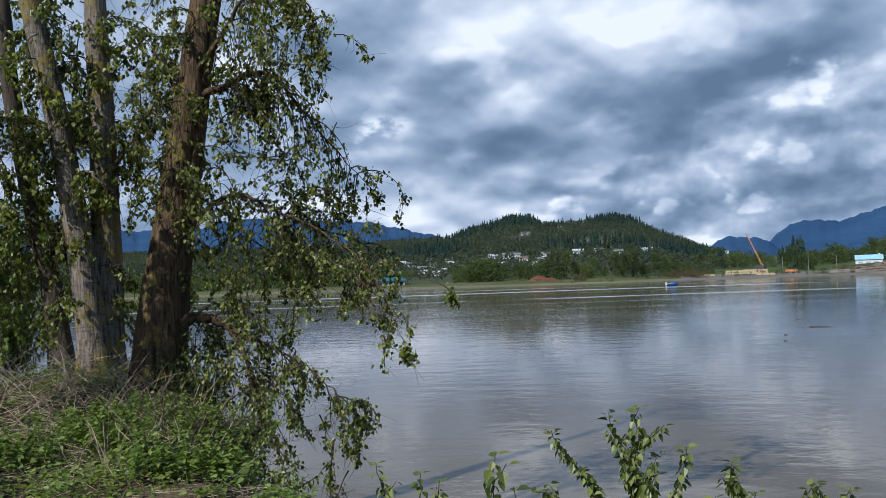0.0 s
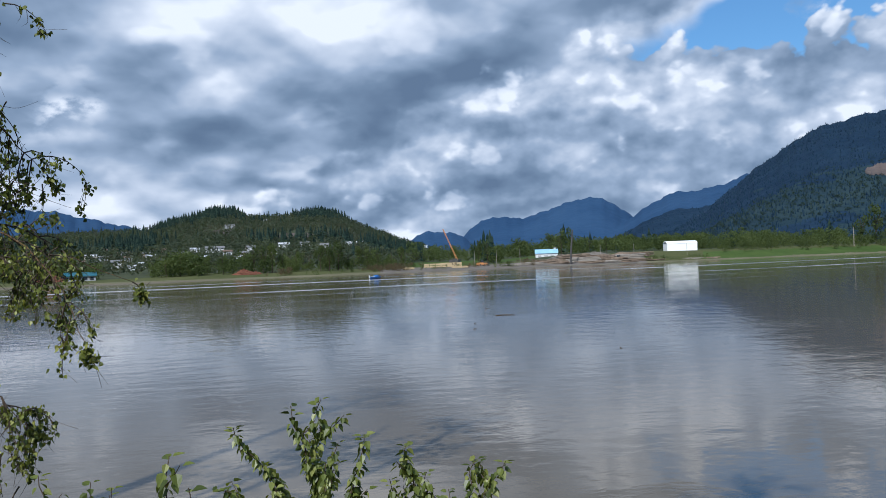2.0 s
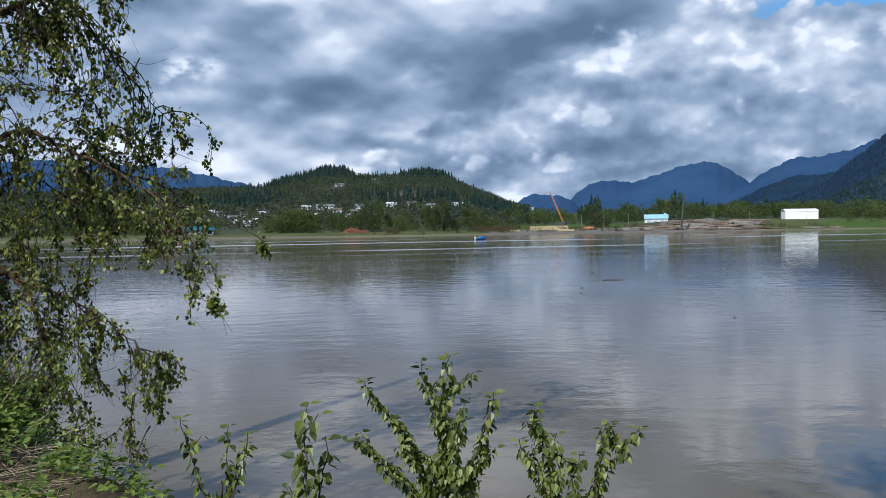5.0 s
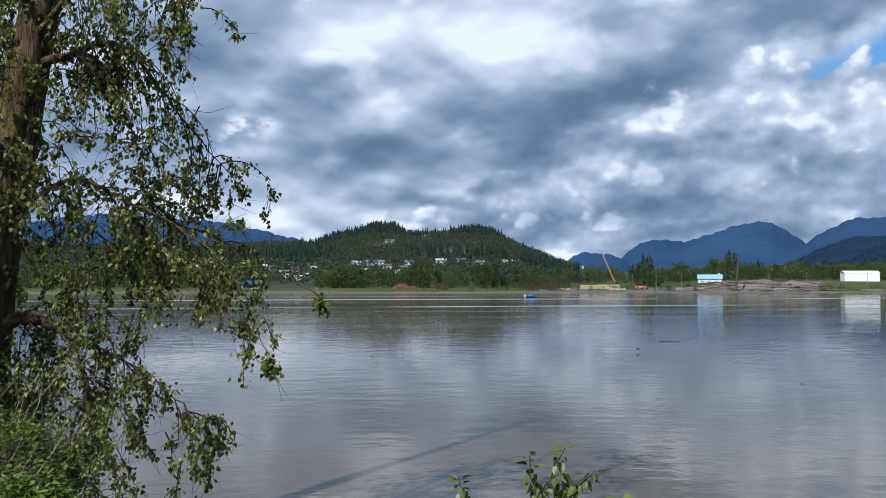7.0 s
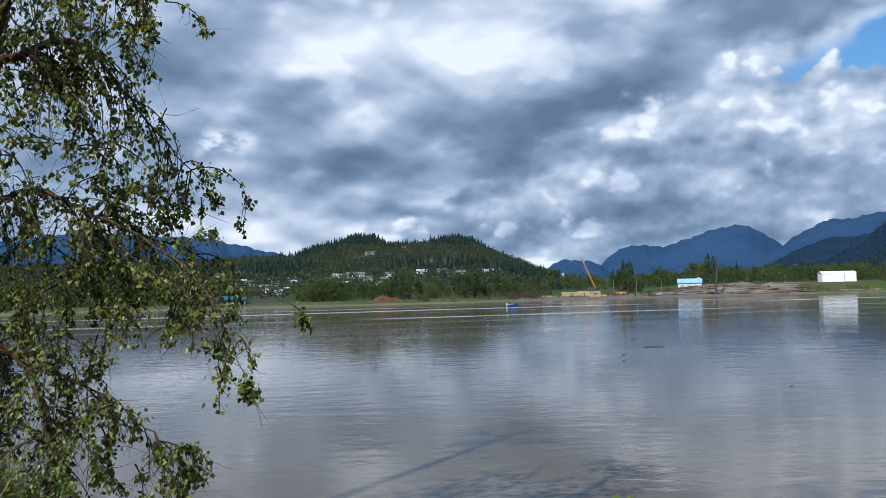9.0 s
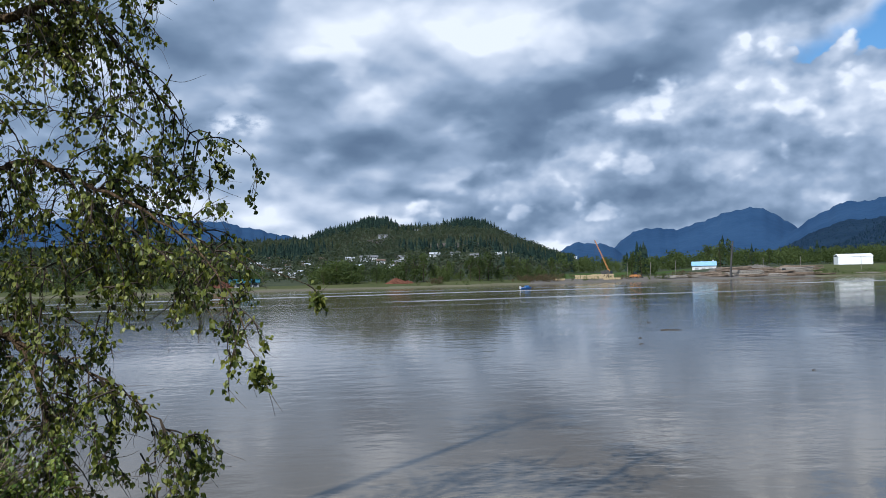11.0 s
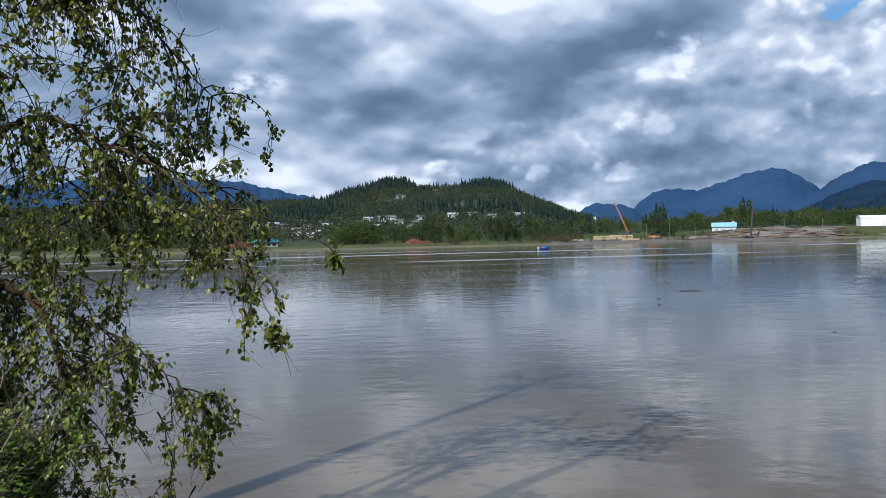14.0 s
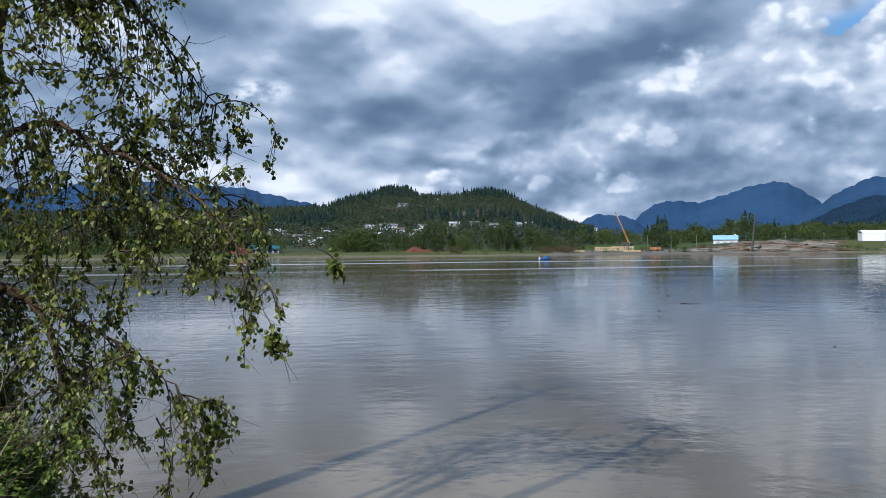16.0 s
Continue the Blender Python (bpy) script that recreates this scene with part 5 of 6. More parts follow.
    for i in range(int((height - z0) * 2.2)):
        z = rng.uniform(z0, height - 1.0)
        c = np.array([np.interp(z, smooth_line[:, 2], smooth_line[:, k]) for k in range(3)])
        a, q = rng.uniform(0, 6.28), crown_r * rng.uniform(0.5, 1.0) * (1 - 0.55 * (z - z0) / (height - z0))
        e = c + np.array((math.cos(a) * q, math.sin(a) * q, q * rng.uniform(0.3, 0.9)))
        tube(top, bend([c - off, (c + e) / 2 + (0, 0, 0.2) - off, e - off], 3), np.linspace(0.05, 0.012, 7), 5)
        for _ in range(26):
            t = rng.uniform(0.3, 1.1)
            clump.append(c + (e - c) * t + rng.normal(0, 0.35, 3) - off)
    part("upper_limbs", top, bark, ob)
    lv = leaf_mesh([(p - off, d) for p, d in leaves], size, rng)
    clump = np.array(clump)
    lv.many(scatter(LEAF_V, clump, rng.normal(size=clump.shape) - (0, 0, 0.5), rng.uniform(0.13, 0.26, len(clump)), rng, 1.2), LEAF_F)
    part("crown", lv, leafy, ob)
    return ob


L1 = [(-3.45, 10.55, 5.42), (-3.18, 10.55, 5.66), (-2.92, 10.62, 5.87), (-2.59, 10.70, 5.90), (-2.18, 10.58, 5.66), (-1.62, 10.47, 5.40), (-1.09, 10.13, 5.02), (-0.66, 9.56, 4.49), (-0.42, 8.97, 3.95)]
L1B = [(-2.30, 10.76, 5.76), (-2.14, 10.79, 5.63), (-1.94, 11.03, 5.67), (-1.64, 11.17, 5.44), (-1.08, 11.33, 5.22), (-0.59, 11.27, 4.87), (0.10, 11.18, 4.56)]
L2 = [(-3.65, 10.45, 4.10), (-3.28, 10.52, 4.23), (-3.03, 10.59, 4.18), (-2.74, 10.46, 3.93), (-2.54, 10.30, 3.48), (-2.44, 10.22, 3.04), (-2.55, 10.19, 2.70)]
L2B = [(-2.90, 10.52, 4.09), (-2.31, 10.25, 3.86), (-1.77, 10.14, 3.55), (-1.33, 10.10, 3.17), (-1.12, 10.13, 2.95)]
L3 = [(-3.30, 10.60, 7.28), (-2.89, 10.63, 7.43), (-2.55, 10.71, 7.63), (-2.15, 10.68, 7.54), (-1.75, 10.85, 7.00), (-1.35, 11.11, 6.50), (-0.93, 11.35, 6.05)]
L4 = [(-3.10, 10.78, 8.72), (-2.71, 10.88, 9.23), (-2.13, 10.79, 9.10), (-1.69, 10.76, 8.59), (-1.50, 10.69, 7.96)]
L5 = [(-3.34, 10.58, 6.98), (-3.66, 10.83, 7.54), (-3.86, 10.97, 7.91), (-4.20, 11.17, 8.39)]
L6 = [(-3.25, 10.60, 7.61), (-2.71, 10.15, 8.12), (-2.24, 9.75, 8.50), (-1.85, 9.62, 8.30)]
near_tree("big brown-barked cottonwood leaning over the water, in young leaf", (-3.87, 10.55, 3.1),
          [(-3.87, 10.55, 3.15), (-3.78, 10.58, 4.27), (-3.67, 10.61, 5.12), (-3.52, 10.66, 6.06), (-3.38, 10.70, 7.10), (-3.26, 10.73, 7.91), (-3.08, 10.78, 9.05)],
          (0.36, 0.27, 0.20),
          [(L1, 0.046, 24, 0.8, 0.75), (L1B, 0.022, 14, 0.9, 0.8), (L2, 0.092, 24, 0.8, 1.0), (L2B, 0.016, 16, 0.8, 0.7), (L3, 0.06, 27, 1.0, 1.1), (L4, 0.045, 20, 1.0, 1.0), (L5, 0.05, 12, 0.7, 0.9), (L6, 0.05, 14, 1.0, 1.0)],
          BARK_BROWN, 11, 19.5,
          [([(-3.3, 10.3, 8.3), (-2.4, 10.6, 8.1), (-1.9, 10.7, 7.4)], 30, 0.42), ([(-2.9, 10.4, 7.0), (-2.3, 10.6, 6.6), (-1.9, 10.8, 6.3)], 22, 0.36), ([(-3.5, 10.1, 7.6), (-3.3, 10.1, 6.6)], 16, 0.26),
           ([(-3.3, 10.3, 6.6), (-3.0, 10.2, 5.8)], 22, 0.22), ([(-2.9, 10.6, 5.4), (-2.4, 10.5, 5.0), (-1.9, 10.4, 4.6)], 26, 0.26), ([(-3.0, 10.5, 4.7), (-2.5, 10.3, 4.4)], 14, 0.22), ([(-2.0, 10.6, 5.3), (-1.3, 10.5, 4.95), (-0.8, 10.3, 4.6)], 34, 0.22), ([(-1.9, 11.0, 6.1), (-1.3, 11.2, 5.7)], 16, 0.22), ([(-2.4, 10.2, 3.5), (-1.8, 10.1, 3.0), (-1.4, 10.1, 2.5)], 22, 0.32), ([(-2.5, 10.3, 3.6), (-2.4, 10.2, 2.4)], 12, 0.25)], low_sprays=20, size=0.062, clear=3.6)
near_tree("pale grey-barked cottonwood trunk standing upright in a clump", (-4.91, 11.44, 3.4),
          [(-4.91, 11.44, 3.43), (-4.88, 11.46, 4.76), (-4.89, 11.45, 6.03), (-4.91, 11.44, 7.29), (-4.95, 11.43, 8.31), (-4.98, 11.41, 9.51)],
          (0.24, 0.20, 0.15),
          [([(-4.85, 11.4, 6.3), (-4.5, 11.5, 6.9), (-4.1, 11.6, 7.6), (-3.9, 11.6, 8.2)], 0.05, 14, 0.7, 0.9), ([(-4.9, 11.4, 7.6), (-5.3, 11.2, 8.1), (-5.8, 11.2, 8.5)], 0.04, 14, 0.7, 0.9)],
          BARK_GREY, 12, 18.0, [([(-4.9, 11.2, 7.2), (-4.4, 11.4, 8.6)], 24, 0.45), ([(-4.4, 11.4, 6.6), (-4.0, 11.4, 7.4)], 22, 0.3)], low_sprays=12, clear=3.4)
near_tree("pale cottonwood trunk with yellow lichen, leaning outward", (-4.98, 11.21, 3.45),
          [(-4.98, 11.21, 3.50), (-5.04, 11.18, 4.44), (-5.15, 11.13, 5.43), (-5.28, 11.07, 6.41), (-5.44, 11.00, 7.47), (-5.63, 10.91, 8.52), (-5.76, 10.85, 9.32)],
          (0.21, 0.17, 0.145),
          [([(-5.25, 11.05, 6.2), (-4.9, 10.9, 6.35), (-4.65, 10.8, 6.1)], 0.05, 8, 0.6, 0.6), ([(-5.35, 11.05, 6.9), (-5.8, 10.8, 7.1), (-6.4, 10.7, 7.15)], 0.05, 16, 0.7, 0.9),
           ([(-5.2, 11.1, 5.8), (-5.6, 11.2, 5.6), (-6.1, 11.3, 5.8)], 0.04, 12, 0.8, 0.8)],
          BARK_GREY, 13, 17.0, [([(-5.8, 10.9, 7.6), (-5.1, 10.9, 8.4)], 18, 0.45), ([(-6.0, 11.0, 6.6), (-5.6, 11.0, 5.8)], 16, 0.3)], low_sprays=10, clear=3.4)
near_tree("thin dark cottonwood trunk leaning away from the clump", (-5.61, 11.58, 3.45),
          [(-5.61, 11.58, 3.52), (-5.74, 11.52, 4.79), (-5.97, 11.42, 6.06), (-6.18, 11.31, 7.56), (-6.27, 11.27, 8.81), (-6.36, 11.22, 9.48)],
          (0.16, 0.13, 0.11),
          [([(-5.8, 11.5, 5.2), (-6.2, 11.4, 5.6), (-6.6, 11.4, 5.5)], 0.035, 14, 0.8, 0.9), ([(-6.0, 11.4, 6.3), (-5.6, 11.5, 6.9), (-5.3, 11.6, 7.2)], 0.035, 12, 0.8, 0.8)],
          BARK_DARK, 14, 16.0, [([(-6.4, 11.4, 4.2), (-6.5, 11.4, 5.2), (-6.2, 11.4, 6.0)], 44, 0.34), ([(-6.1, 11.4, 7.0), (-6.3, 11.3, 8.6)], 22, 0.40)], leafy=LEAF_YOUNG, low_sprays=10, clear=3.4)
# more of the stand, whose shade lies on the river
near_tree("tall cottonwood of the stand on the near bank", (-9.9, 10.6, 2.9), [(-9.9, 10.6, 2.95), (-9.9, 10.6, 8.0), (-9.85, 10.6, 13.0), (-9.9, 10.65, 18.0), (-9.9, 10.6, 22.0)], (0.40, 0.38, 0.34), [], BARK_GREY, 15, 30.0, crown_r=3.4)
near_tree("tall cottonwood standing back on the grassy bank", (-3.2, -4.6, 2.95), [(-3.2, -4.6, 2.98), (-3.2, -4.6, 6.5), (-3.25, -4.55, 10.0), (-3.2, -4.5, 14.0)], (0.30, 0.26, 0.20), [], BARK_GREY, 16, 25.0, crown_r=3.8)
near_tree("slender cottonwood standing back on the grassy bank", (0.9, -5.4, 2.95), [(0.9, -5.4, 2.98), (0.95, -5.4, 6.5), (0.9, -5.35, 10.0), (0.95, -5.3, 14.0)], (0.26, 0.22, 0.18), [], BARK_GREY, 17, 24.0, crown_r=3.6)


# Unseen young tree, added so its crown shades the big trunk's foot.
near_tree("unseen young cottonwood added to shade the big trunk's foot", (-6.1, 7.9, 2.95), [(-6.1, 7.9, 2.98), (-6.1, 7.9, 4.2), (-6.05, 7.95, 5.4), (-6.0, 8.0, 6.2)], (0.10, 0.08, 0.06), [], BARK_GREY, 18, 9.0, crown_r=0.8,
          extra=[([(-6.1, 7.9, 6.3), (-5.95, 8.0, 7.2), (-6.0, 8.0, 8.0)], 110, 0.36)])


# ---- shrubs on the edge of the bank ----
def shrub(name, label, base, stems, leaf, seed, size, gap, r0=0.009, twist=0.05, group="shrubs on the bank", side=0):
    rng = np.random.RandomState(seed)
    ob = thing(name, base, label, "shrub", group)
    off = np.array(base)
    leaves = []
    for tip, bow, leafed in stems:
        tip, b0 = np.array(tip, float), off + np.array((rng.normal(0, 0.09), rng.normal(0, 0.09), -0.1))
        mid = (b0 + tip) / 2 + np.array((-bow * 0.9, rng.normal(0, 0.04), 0.05 + abs(bow) * 0.5))
        ln = bend([b0, mid, tip], 9)
        ln = ln + rng.normal(0, twist * 0.18, ln.shape)
        b = Buf()
        tube(b, ln - off, np.linspace(r0, 0.002, len(ln)), 6)
        part("stem", b, TWIG, ob)
        twigs = [(ln, leafed)]
        for _ in range(side):
            i = rng.randint(len(ln) // 3, len(ln) - 2)
            a = rng.uniform(0, 6.28)
            e = ln[i] + np.array((math.cos(a) * 0.10, math.sin(a) * 0.10, 0.08)) * rng.uniform(0.6, 1.4)
            tw = bend([ln[i], (ln[i] + e) / 2 + (0, 0, -0.012), e], 5)
            b = Buf()
            tube(b, tw - off, np.linspace(r0 * 0.4, 0.0015, len(tw)), 5)
            part("twig", b, TWIG, ob)
            twigs.append((tw, 0.9))
        for ln, leafed in twigs:
            length = np.linalg.norm(np.diff(ln, axis=0), axis=1).sum()
            n = max(3, int(length * leafed / gap))
            for i in range(n):
                t = 1 - leafed * (i + rng.uniform(0, 0.6)) / n
                j = min(int(t * (len(ln) - 1)), len(ln) - 2)
                q = ln[j] + (ln[j + 1] - ln[j]) * ((t * (len(ln) - 1)) - j)
                a = i * 2.4 + rng.normal(0, 0.5)
                out = np.array((math.cos(a), math.sin(a), 0.25 if t > 0.97 else rng.normal(-1.25, 0.5)))
                leaves.append((q + out * (0.012, 0.012, 0.0), out))
    lv = Buf()
    places, tips = np.array([l[0] - off for l in leaves]), np.array([l[1] for l in leaves])
    # leaves lie flat to the sky: the blade's face turned upward
    y = tips / np.linalg.norm(tips, axis=1)[:, None]
    x = np.cross(y, np.array((0, 0, 1.0)) + rng.normal(0, 0.35, y.shape))
    x /= np.linalg.norm(x, axis=1)[:, None]
    z = np.cross(x, y)
    s = (rng.uniform(0.6, 1.15, len(places)) * size)[:, None, None]
    t = LEAF_V[None] * s
    lv.many(places[:, None] + t[..., 0:1] * x[:, None] * 0.85 + t[..., 1:2] * y[:, None] + t[..., 2:3] * z[:, None], LEAF_F)
    part("leaves", lv, leaf, ob)
    return ob


shrub("sapling", "leafy green poplar shoots rising over the bank's edge", (1.02, 3.25, 2.75),
      [((1.01, 3.22, 3.99), 0.04, 0.75), ((0.55, 3.20, 3.89), -0.10, 0.8), ((0.84, 3.16, 3.95), -0.06, 0.75), ((1.21, 3.08, 3.80), 0.05, 0.8), ((0.70, 3.3, 3.66), -0.12, 0.8),
       ((0.98, 3.05, 3.70), 0.02, 0.8), ((1.10, 3.3, 3.62), 0.05, 0.8), ((0.48, 3.25, 3.60), -0.14, 0.7), ((0.86, 3.0, 3.55), 0.0, 0.8), ((0.62, 3.1, 3.5), -0.1, 0.8), ((0.75, 3.2, 3.58), -0.05, 0.8), ((1.15, 3.1, 3.5), 0.08, 0.8), ((0.92, 3.15, 3.78), -0.04, 0.8), ((1.08, 3.2, 3.74), 0.05, 0.8)], LEAF_SHRUB, 31, 0.048, 0.0075, side=2)
shrub("sapling", "bushy green poplar shoots on the bank's edge", (1.55, 2.95, 2.75),
      [((1.39, 3.02, 3.75), -0.05, 0.8), ((1.73, 2.9, 3.65), 0.05, 0.75), ((1.89, 2.83, 3.65), 0.10, 0.75), ((1.48, 2.95, 3.62), 0.0, 0.8), ((1.30, 3.0, 3.58), -0.06, 0.8), ((1.60, 2.95, 3.52), 0.02, 0.8), ((1.42, 3.1, 3.66), -0.02, 0.8)], LEAF_SHRUB, 32, 0.048, 0.0075, side=2)
shrub("sapling", "single leafy green shoot close to the path", (0.27, 2.55, 2.9),
      [((0.23, 2.46, 3.94), 0.02, 0.55), ((0.31, 2.5, 3.78), 0.04, 0.6), ((0.20, 2.55, 3.70), -0.02, 0.6)], LEAF_SHRUB, 33, 0.062, 0.018, side=2)
shrub("sapling", "small leafy green shoots at the bank's edge", (-0.15, 3.25, 2.7),
      [((-0.32, 3.21, 3.76), -0.04, 0.6), ((-0.10, 3.22, 3.70), 0.02, 0.7), ((0.0, 3.2, 3.66), 0.04, 0.7), ((-0.02, 3.3, 3.60), 0.03, 0.7)], LEAF_SHRUB, 34, 0.050, 0.016, side=2)

# leafy brush below the trees and along the edge
_rng = np.random.RandomState(77)


def brush(label, centre, spread, count, high, leaf, seed, size=0.05, name="bush", gap=0.022):
    rng = np.random.RandomState(seed)
    stems = []
    for _ in range(count):
        dx, dy = rng.normal(0, spread[0]), rng.normal(0, spread[1])
        stems.append(((centre[0] + dx, centre[1] + dy, centre[2] + high * rng.uniform(0.45, 1.1)), rng.normal(0, 0.08), 0.85))
    return shrub(name, label, centre, stems, leaf, seed, size, gap, 0.007)


def on_ground(x, y, dz=0.0):
    return (x, y, float(terrain(x, y)) + dz)


brush("yellow-green bush on the bank under the hanging limb", on_ground(-2.25, 8.3), (0.35, 0.35), 34, 0.75, LEAF_YOUNG, 41)
brush("yellow-green bush at the water side of the bank", on_ground(-1.75, 7.4), (0.30, 0.35), 26, 0.6, LEAF_YOUNG, 42)
brush("dark green brush at the foot of the big trunk", on_ground(-3.1, 10.0), (0.4, 0.3), 30, 0.7, LEAF, 43, 0.06)
brush("green brush between the trunks", on_ground(-4.4, 11.9), (0.45, 0.4), 28, 1.3, LEAF, 44, 0.06)
brush("yellow-green brush beyond the leaning trunk", on_ground(-6.7, 12.2), (0.7, 0.4), 80, 2.5, LEAF_YOUNG, 45, 0.06)
brush("yellow-green brush at the outer edge of the bank", on_ground(-7.6, 11.6), (0.7, 0.4), 70, 2.7, LEAF_YOUNG, 46, 0.06)


# ---- ground cover ----
def cover():
    rng = np.random.RandomState(8)
    # herbs: rosettes of small leaves
    c = []
    while len(c) < 2300:
        x, y = rng.uniform(-8.5, 2.5), rng.uniform(-4.5, 12)
        g = wave_noise(np.array(x), np.array(y), 1.3, 55)
        if bank_in(x, y) > -0.5 and g > -0.10 - 0.12 * (y < 8.5):
            c.append((x, y))
    c = np.array(c)
    z = terrain(c[:, 0], c[:, 1])
    per = 18
    base = np.repeat(np.c_[c, z], per, axis=0)
    tall = np.repeat(rng.uniform(0.04, 0.26, len(c)), per) * rng.uniform(0.3, 1.0, len(base))
    a = rng.uniform(0, 6.28, len(base))
    q = rng.uniform(0.01, 0.14, len(base))
    p = base + np.c_[np.cos(a) * q, np.sin(a) * q, tall]
    y = np.c_[np.cos(a), np.sin(a), rng.normal(0.05, 0.3, len(a))]
    y /= np.linalg.norm(y, axis=1)[:, None]
    x = np.cross(y, np.array((0, 0, 1.0)) + rng.normal(0, 0.3, y.shape))
    x /= np.linalg.norm(x, axis=1)[:, None]
    zz = np.cross(x, y)
    t = LEAF_V[None] * (rng.uniform(0.03, 0.07, len(p)))[:, None, None]
    b = Buf().many(p[:, None] + t[..., 0:1] * x[:, None] + t[..., 1:2] * y[:, None] + t[..., 2:3] * zz[:, None], LEAF_F)
    tagged(new("herbs", b.mesh("herbs", HERB)), "low bright green nettles and herbs covering the bank", "ground cover", kind="stuff")
    # grass
    n = 26000
    x, y = rng.uniform(-10, 7, n), rng.uniform(-6, 12.5, n)
    ok = (bank_in(x, y) > -1.2) & (wave_noise(x, y, 1.1, 56) > -0.35)
    x, y = x[ok], y[ok]
    p = np.c_[x, y, terrain(x, y) - 0.01]
    blade = np.array([(-0.03, 0, 0), (0.03, 0, 0), (0.018, 0.6, 0.02), (-0.018, 0.6, 0.02), (0, 1, 0.09)])
    tips = np.c_[rng.normal(0, 0.35, len(x)), rng.normal(0, 0.35, len(x)), np.ones(len(x))]
    b = Buf().many(scatter(blade, p, tips, rng.uniform(0.06, 0.2, len(x)), rng), [(0, 1, 2), (0, 2, 3), (3, 2, 4)])
    tagged(new("grass", b.mesh("grass", GRASS)), "short fresh green grass on the near bank", "grass", kind="stuff")
    # dry stalks lying and leaning
    n = 12000
    x, y = rng.uniform(-8.5, -0.8, n), rng.uniform(4.0, 12.3, n)
    ok = (bank_in(x, y) > -0.8) & (wave_noise(x, y, 1.3, 55) < 0.02 + 0.3 * (rng.uniform(size=len(x)) < 0.12))
    x, y = x[ok], y[ok]
    b = Buf()
    stalk = np.array([(-0.006, 0, 0), (0.006, 0, 0), (0, 0, 0.008), (-0.004, 1, 0.0), (0.004, 1, 0), (0, 1, 0.006)])
    up = np.where(rng.uniform(size=len(x)) < 0.05, rng.uniform(0.5, 1.5, len(x)), rng.normal(0.02, 0.09, len(x)))
    tips = np.c_[rng.normal(0, 1, len(x)) + 0.8, rng.normal(0, 0.5, len(x)), up]
    s = rng.uniform(0.10, 0.34, len(x))
    v = scatter(stalk, np.c_[x, y, terrain(x, y) + 0.03], tips, s, rng)
    b.many(v, [(0, 1, 4, 3), (1, 2, 5, 4), (2, 0, 3, 5)])
    tagged(new("dry_stalks", b.mesh("dry_stalks", STRAW)), "matted pale dry stalks and straw on the bank", "straw", kind="stuff")


def nettles():
    """Upright herbs with drooping toothed leaves in pairs, in thick patches."""
    rng = np.random.RandomState(18)
    stems, leaves, tips, sizes = Buf(), [], [], []
    made = 0
    while made < 900:
        x, y = rng.uniform(-7.2, -1.6), rng.uniform(5.6, 10.2)
        bare = 1.1 * math.exp(-((x + 5.0) / 0.8) ** 2 - ((y - 8.7) / 0.7) ** 2) + 0.9 * math.exp(-((x + 3.1) / 0.5) ** 2 - ((y - 6.6) / 0.5) ** 2)
        if bank_in(x, y) < -0.2 or float(wave_noise(np.array(x), np.array(y), 1.9, 58)) + 0.05 < bare + 0.35 * (y > 8.8):
            continue
        made += 1
        z, h = bank_z(x, y), rng.uniform(0.12, 0.42)
        lean = rng.normal(0, 0.10, 2)
        top = np.array((x + lean[0], y + lean[1], z + h))
        tube(stems, [(x, y, z - 0.02), (x + lean[0] * 0.3, y + lean[1] * 0.3, z + h * 0.55), top], (0.004, 0.003, 0.002), 3)
        turn = rng.uniform(0, 3.1)
        for k in range(int(4 + h * 14)):
            f = 1 - 0.8 * k / (4 + h * 14)
            q = np.array((x, y, z)) + (top - (x, y, z)) * f
            a = turn + k * 1.57
            for sgn in (0, math.pi):
                leaves.append(q)
                tips.append((math.cos(a + sgn), math.sin(a + sgn), rng.normal(-0.15, 0.25)))
                sizes.append((0.024 + 0.050 * math.sin(min(1, 1.25 - f) * 2.2)) * rng.uniform(0.7, 1.2))
    tips = np.array(tips)
    yy = tips / np.linalg.norm(tips, axis=1)[:, None]
    xx = np.cross(yy, np.array((0, 0, 1.0)) + rng.normal(0, 0.3, yy.shape))
    xx /= np.linalg.norm(xx, axis=1)[:, None]
    t = LEAF_V[None] * np.array(sizes)[:, None, None]
    b = Buf().many(np.array(leaves)[:, None] + t[..., 0:1] * xx[:, None] * 0.85 + t[..., 1:2] * yy[:, None] + t[..., 2:3] * np.cross(xx, yy)[:, None], LEAF_F)
    ob = thing("nettles", (0, 0, 0), "thick patch of fresh green nettles on the bank", "nettles", kind="stuff")
    tagged(part("leaves", b, HERB, ob), kind="stuff")
    tagged(part("stems", stems, GRASS, ob), kind="stuff")


def canes(name, label, count, centre, spread, lengths, up, seed, mat, r=0.005):
    """A tangle of dead canes leaning every way."""
    rng = np.random.RandomState(seed)
    b = Buf()
    for _ in range(count):
        x, y = centre[0] + rng.normal(0, spread[0]), centre[1] + rng.normal(0, spread[1])
        if bank_in(x, y) < -1.2:
            continue
        p = np.array((x, y, bank_z(x, y) - 0.03))
        l, a = rng.uniform(*lengths), rng.uniform(0, 6.28)
        d = np.array((math.cos(a), math.sin(a), rng.uniform(*up)))
        d *= l / np.linalg.norm(d)
        sag = np.array((0, 0, -0.22 * l * rng.uniform(0.1, 1.0)))
        tube(b, bend([p, p + d * 0.5 + rng.normal(0, 0.04, 3), p + d + sag + rng.normal(0, 0.05, 3)], 3), np.linspace(r, r * 0.35, 7) * rng.uniform(0.7, 1.3), 4)
    return tagged(new(name, b.mesh(name, mat)), label, "dead canes", kind="stuff")


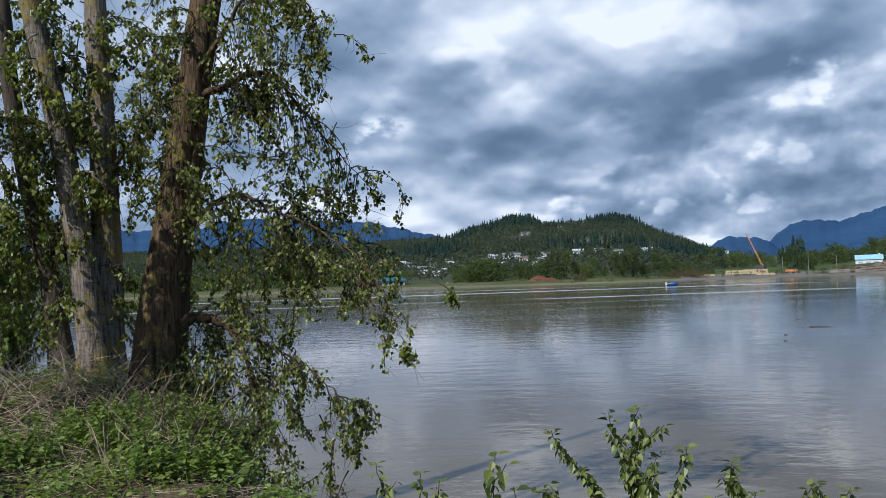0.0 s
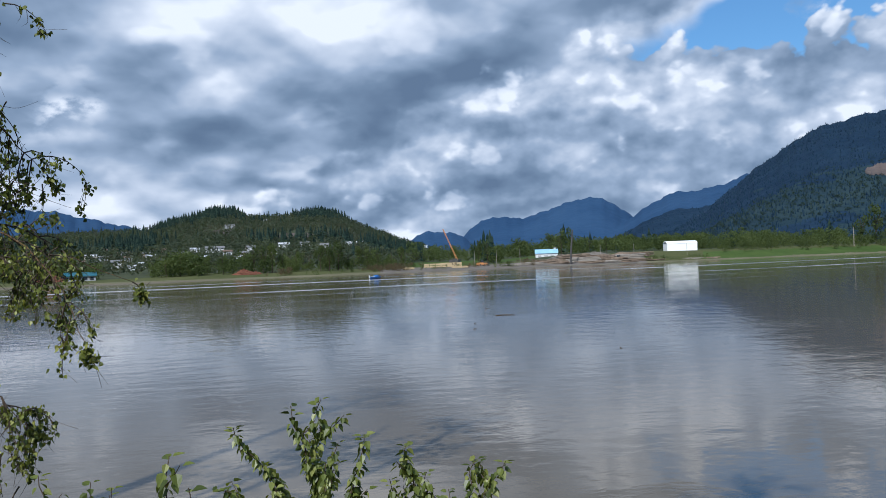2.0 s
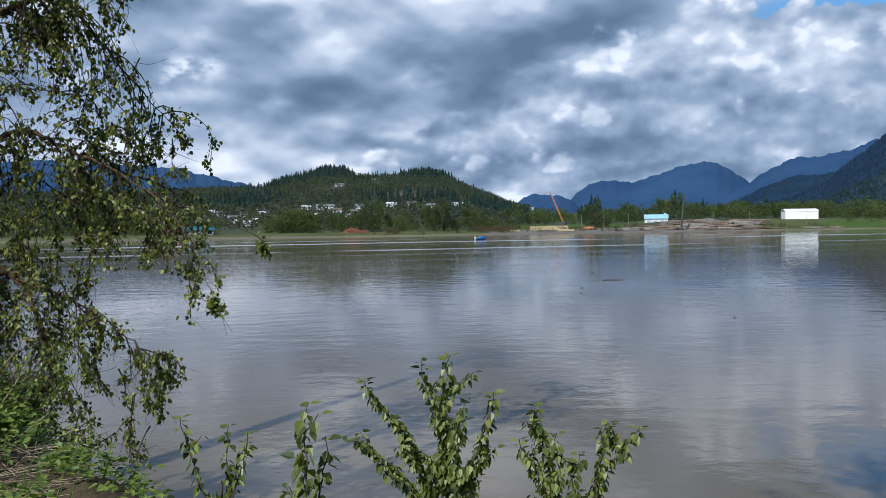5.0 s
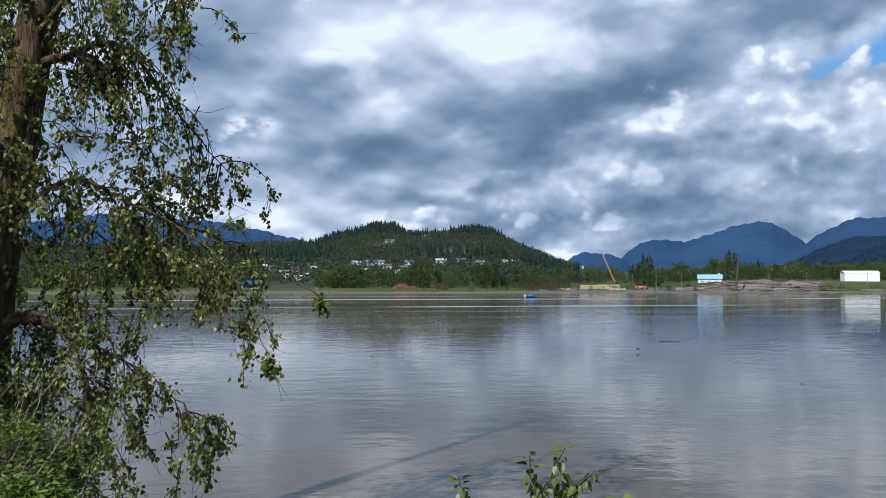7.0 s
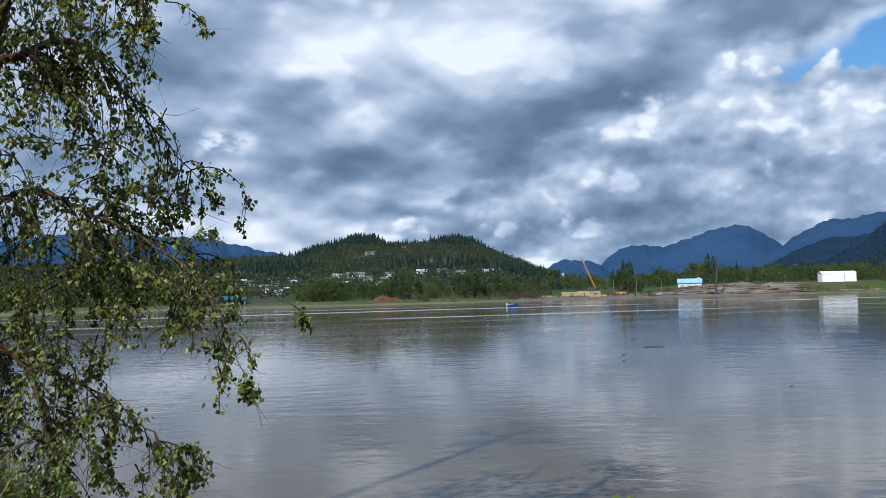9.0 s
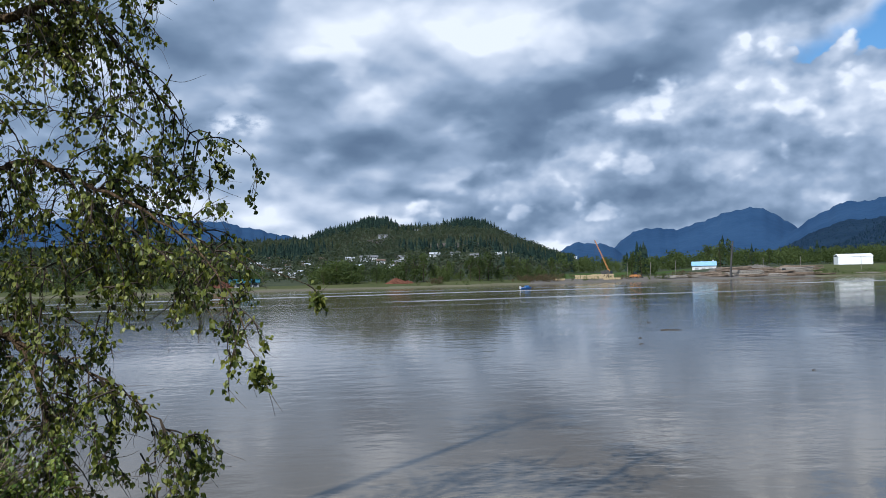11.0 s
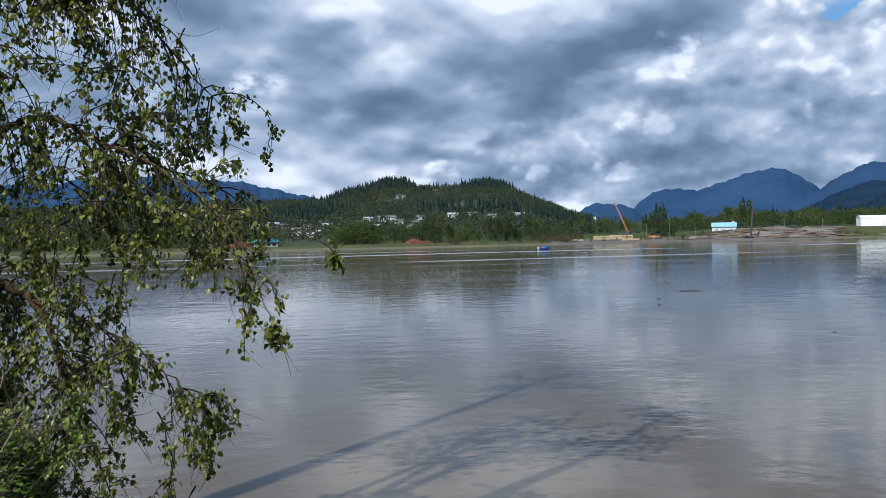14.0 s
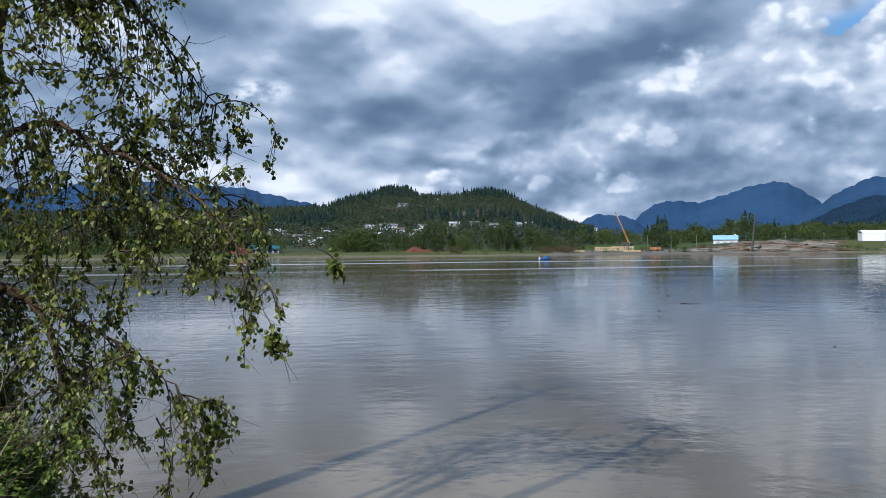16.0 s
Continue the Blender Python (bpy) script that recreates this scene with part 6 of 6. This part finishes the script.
nettles()
canes("dead_canes", "tangle of pale dead canes round the foot of the trunks", 330, (-4.3, 9.9), (1.0, 0.55), (0.4, 1.1), (0.2, 1.6), 61, STRAW)
canes("dead_canes", "grey dead twigs at the outer edge of the stand", 200, (-6.6, 10.9), (0.8, 0.5), (0.4, 1.2), (0.2, 1.5), 62, WOOD_GREY, 0.006)
canes("dead_canes", "reddish brown dead twigs among the bush over the water", 240, (-2.5, 7.9), (0.5, 0.7), (0.35, 0.9), (0.2, 1.8), 63, TWIG)
canes("dead_canes", "broken pale stalks sticking out of the nettles", 60, (-2.9, 6.9), (0.35, 0.5), (0.3, 0.8), (0.5, 2.5), 64, STRAW)
canes("straw_mat", "flat mat of pinkish dry straw on the bank", 900, (-5.1, 8.7), (0.55, 0.42), (0.25, 0.7), (0.0, 0.22), 65, STRAW, 0.006)
canes("straw_mat", "flat mat of pale dry straw among the nettles", 420, (-3.2, 6.7), (0.45, 0.40), (0.2, 0.6), (0.0, 0.25), 66, STRAW, 0.005)
cover()


def dead_branch(label, pts, r):
    b = Buf()
    tube(b, bend(pts, 4), np.linspace(r, r * 0.25, 4 * (len(pts) - 1) + 1), 6)
    ob = new("dead_branch", b.mesh("dead_branch", TWIG))
    return tagged(ob, label, "branch", "dead branches at the trees' foot")


for _i in range(12):
    _x, _y = _rng.uniform(-6.3, -2.6), _rng.uniform(9.0, 10.9)
    _z = float(terrain(_x, _y))
    _a, _l = _rng.uniform(0, 6.28), _rng.uniform(0.6, 1.5)
    _up = _rng.uniform(0.1, 0.9)
    dead_branch("bare grey dead branch leaning at the trees' foot", [(_x, _y, _z - 0.03), (_x + math.cos(_a) * _l * 0.4, _y + math.sin(_a) * _l * 0.4, _z + _up * 0.55), (_x + math.cos(_a) * _l * 0.8, _y + math.sin(_a) * _l * 0.8, _z + _up * 0.8 + _rng.uniform(-0.1, 0.25))], 0.009)
for _x, _y, _turn, _l, _r in ((33.5, 72.5, -12, 1.9, 0.04), (25.0, 59.5, -5, 0.3, 0.03), (27.3, 65.0, 20, 0.35, 0.03), (36.5, 84.0, 5, 0.4, 0.04), (26.5, 41.0, 15, 0.25, 0.025)):
    driftwood(0, _x, _y, _turn, _l, _r)
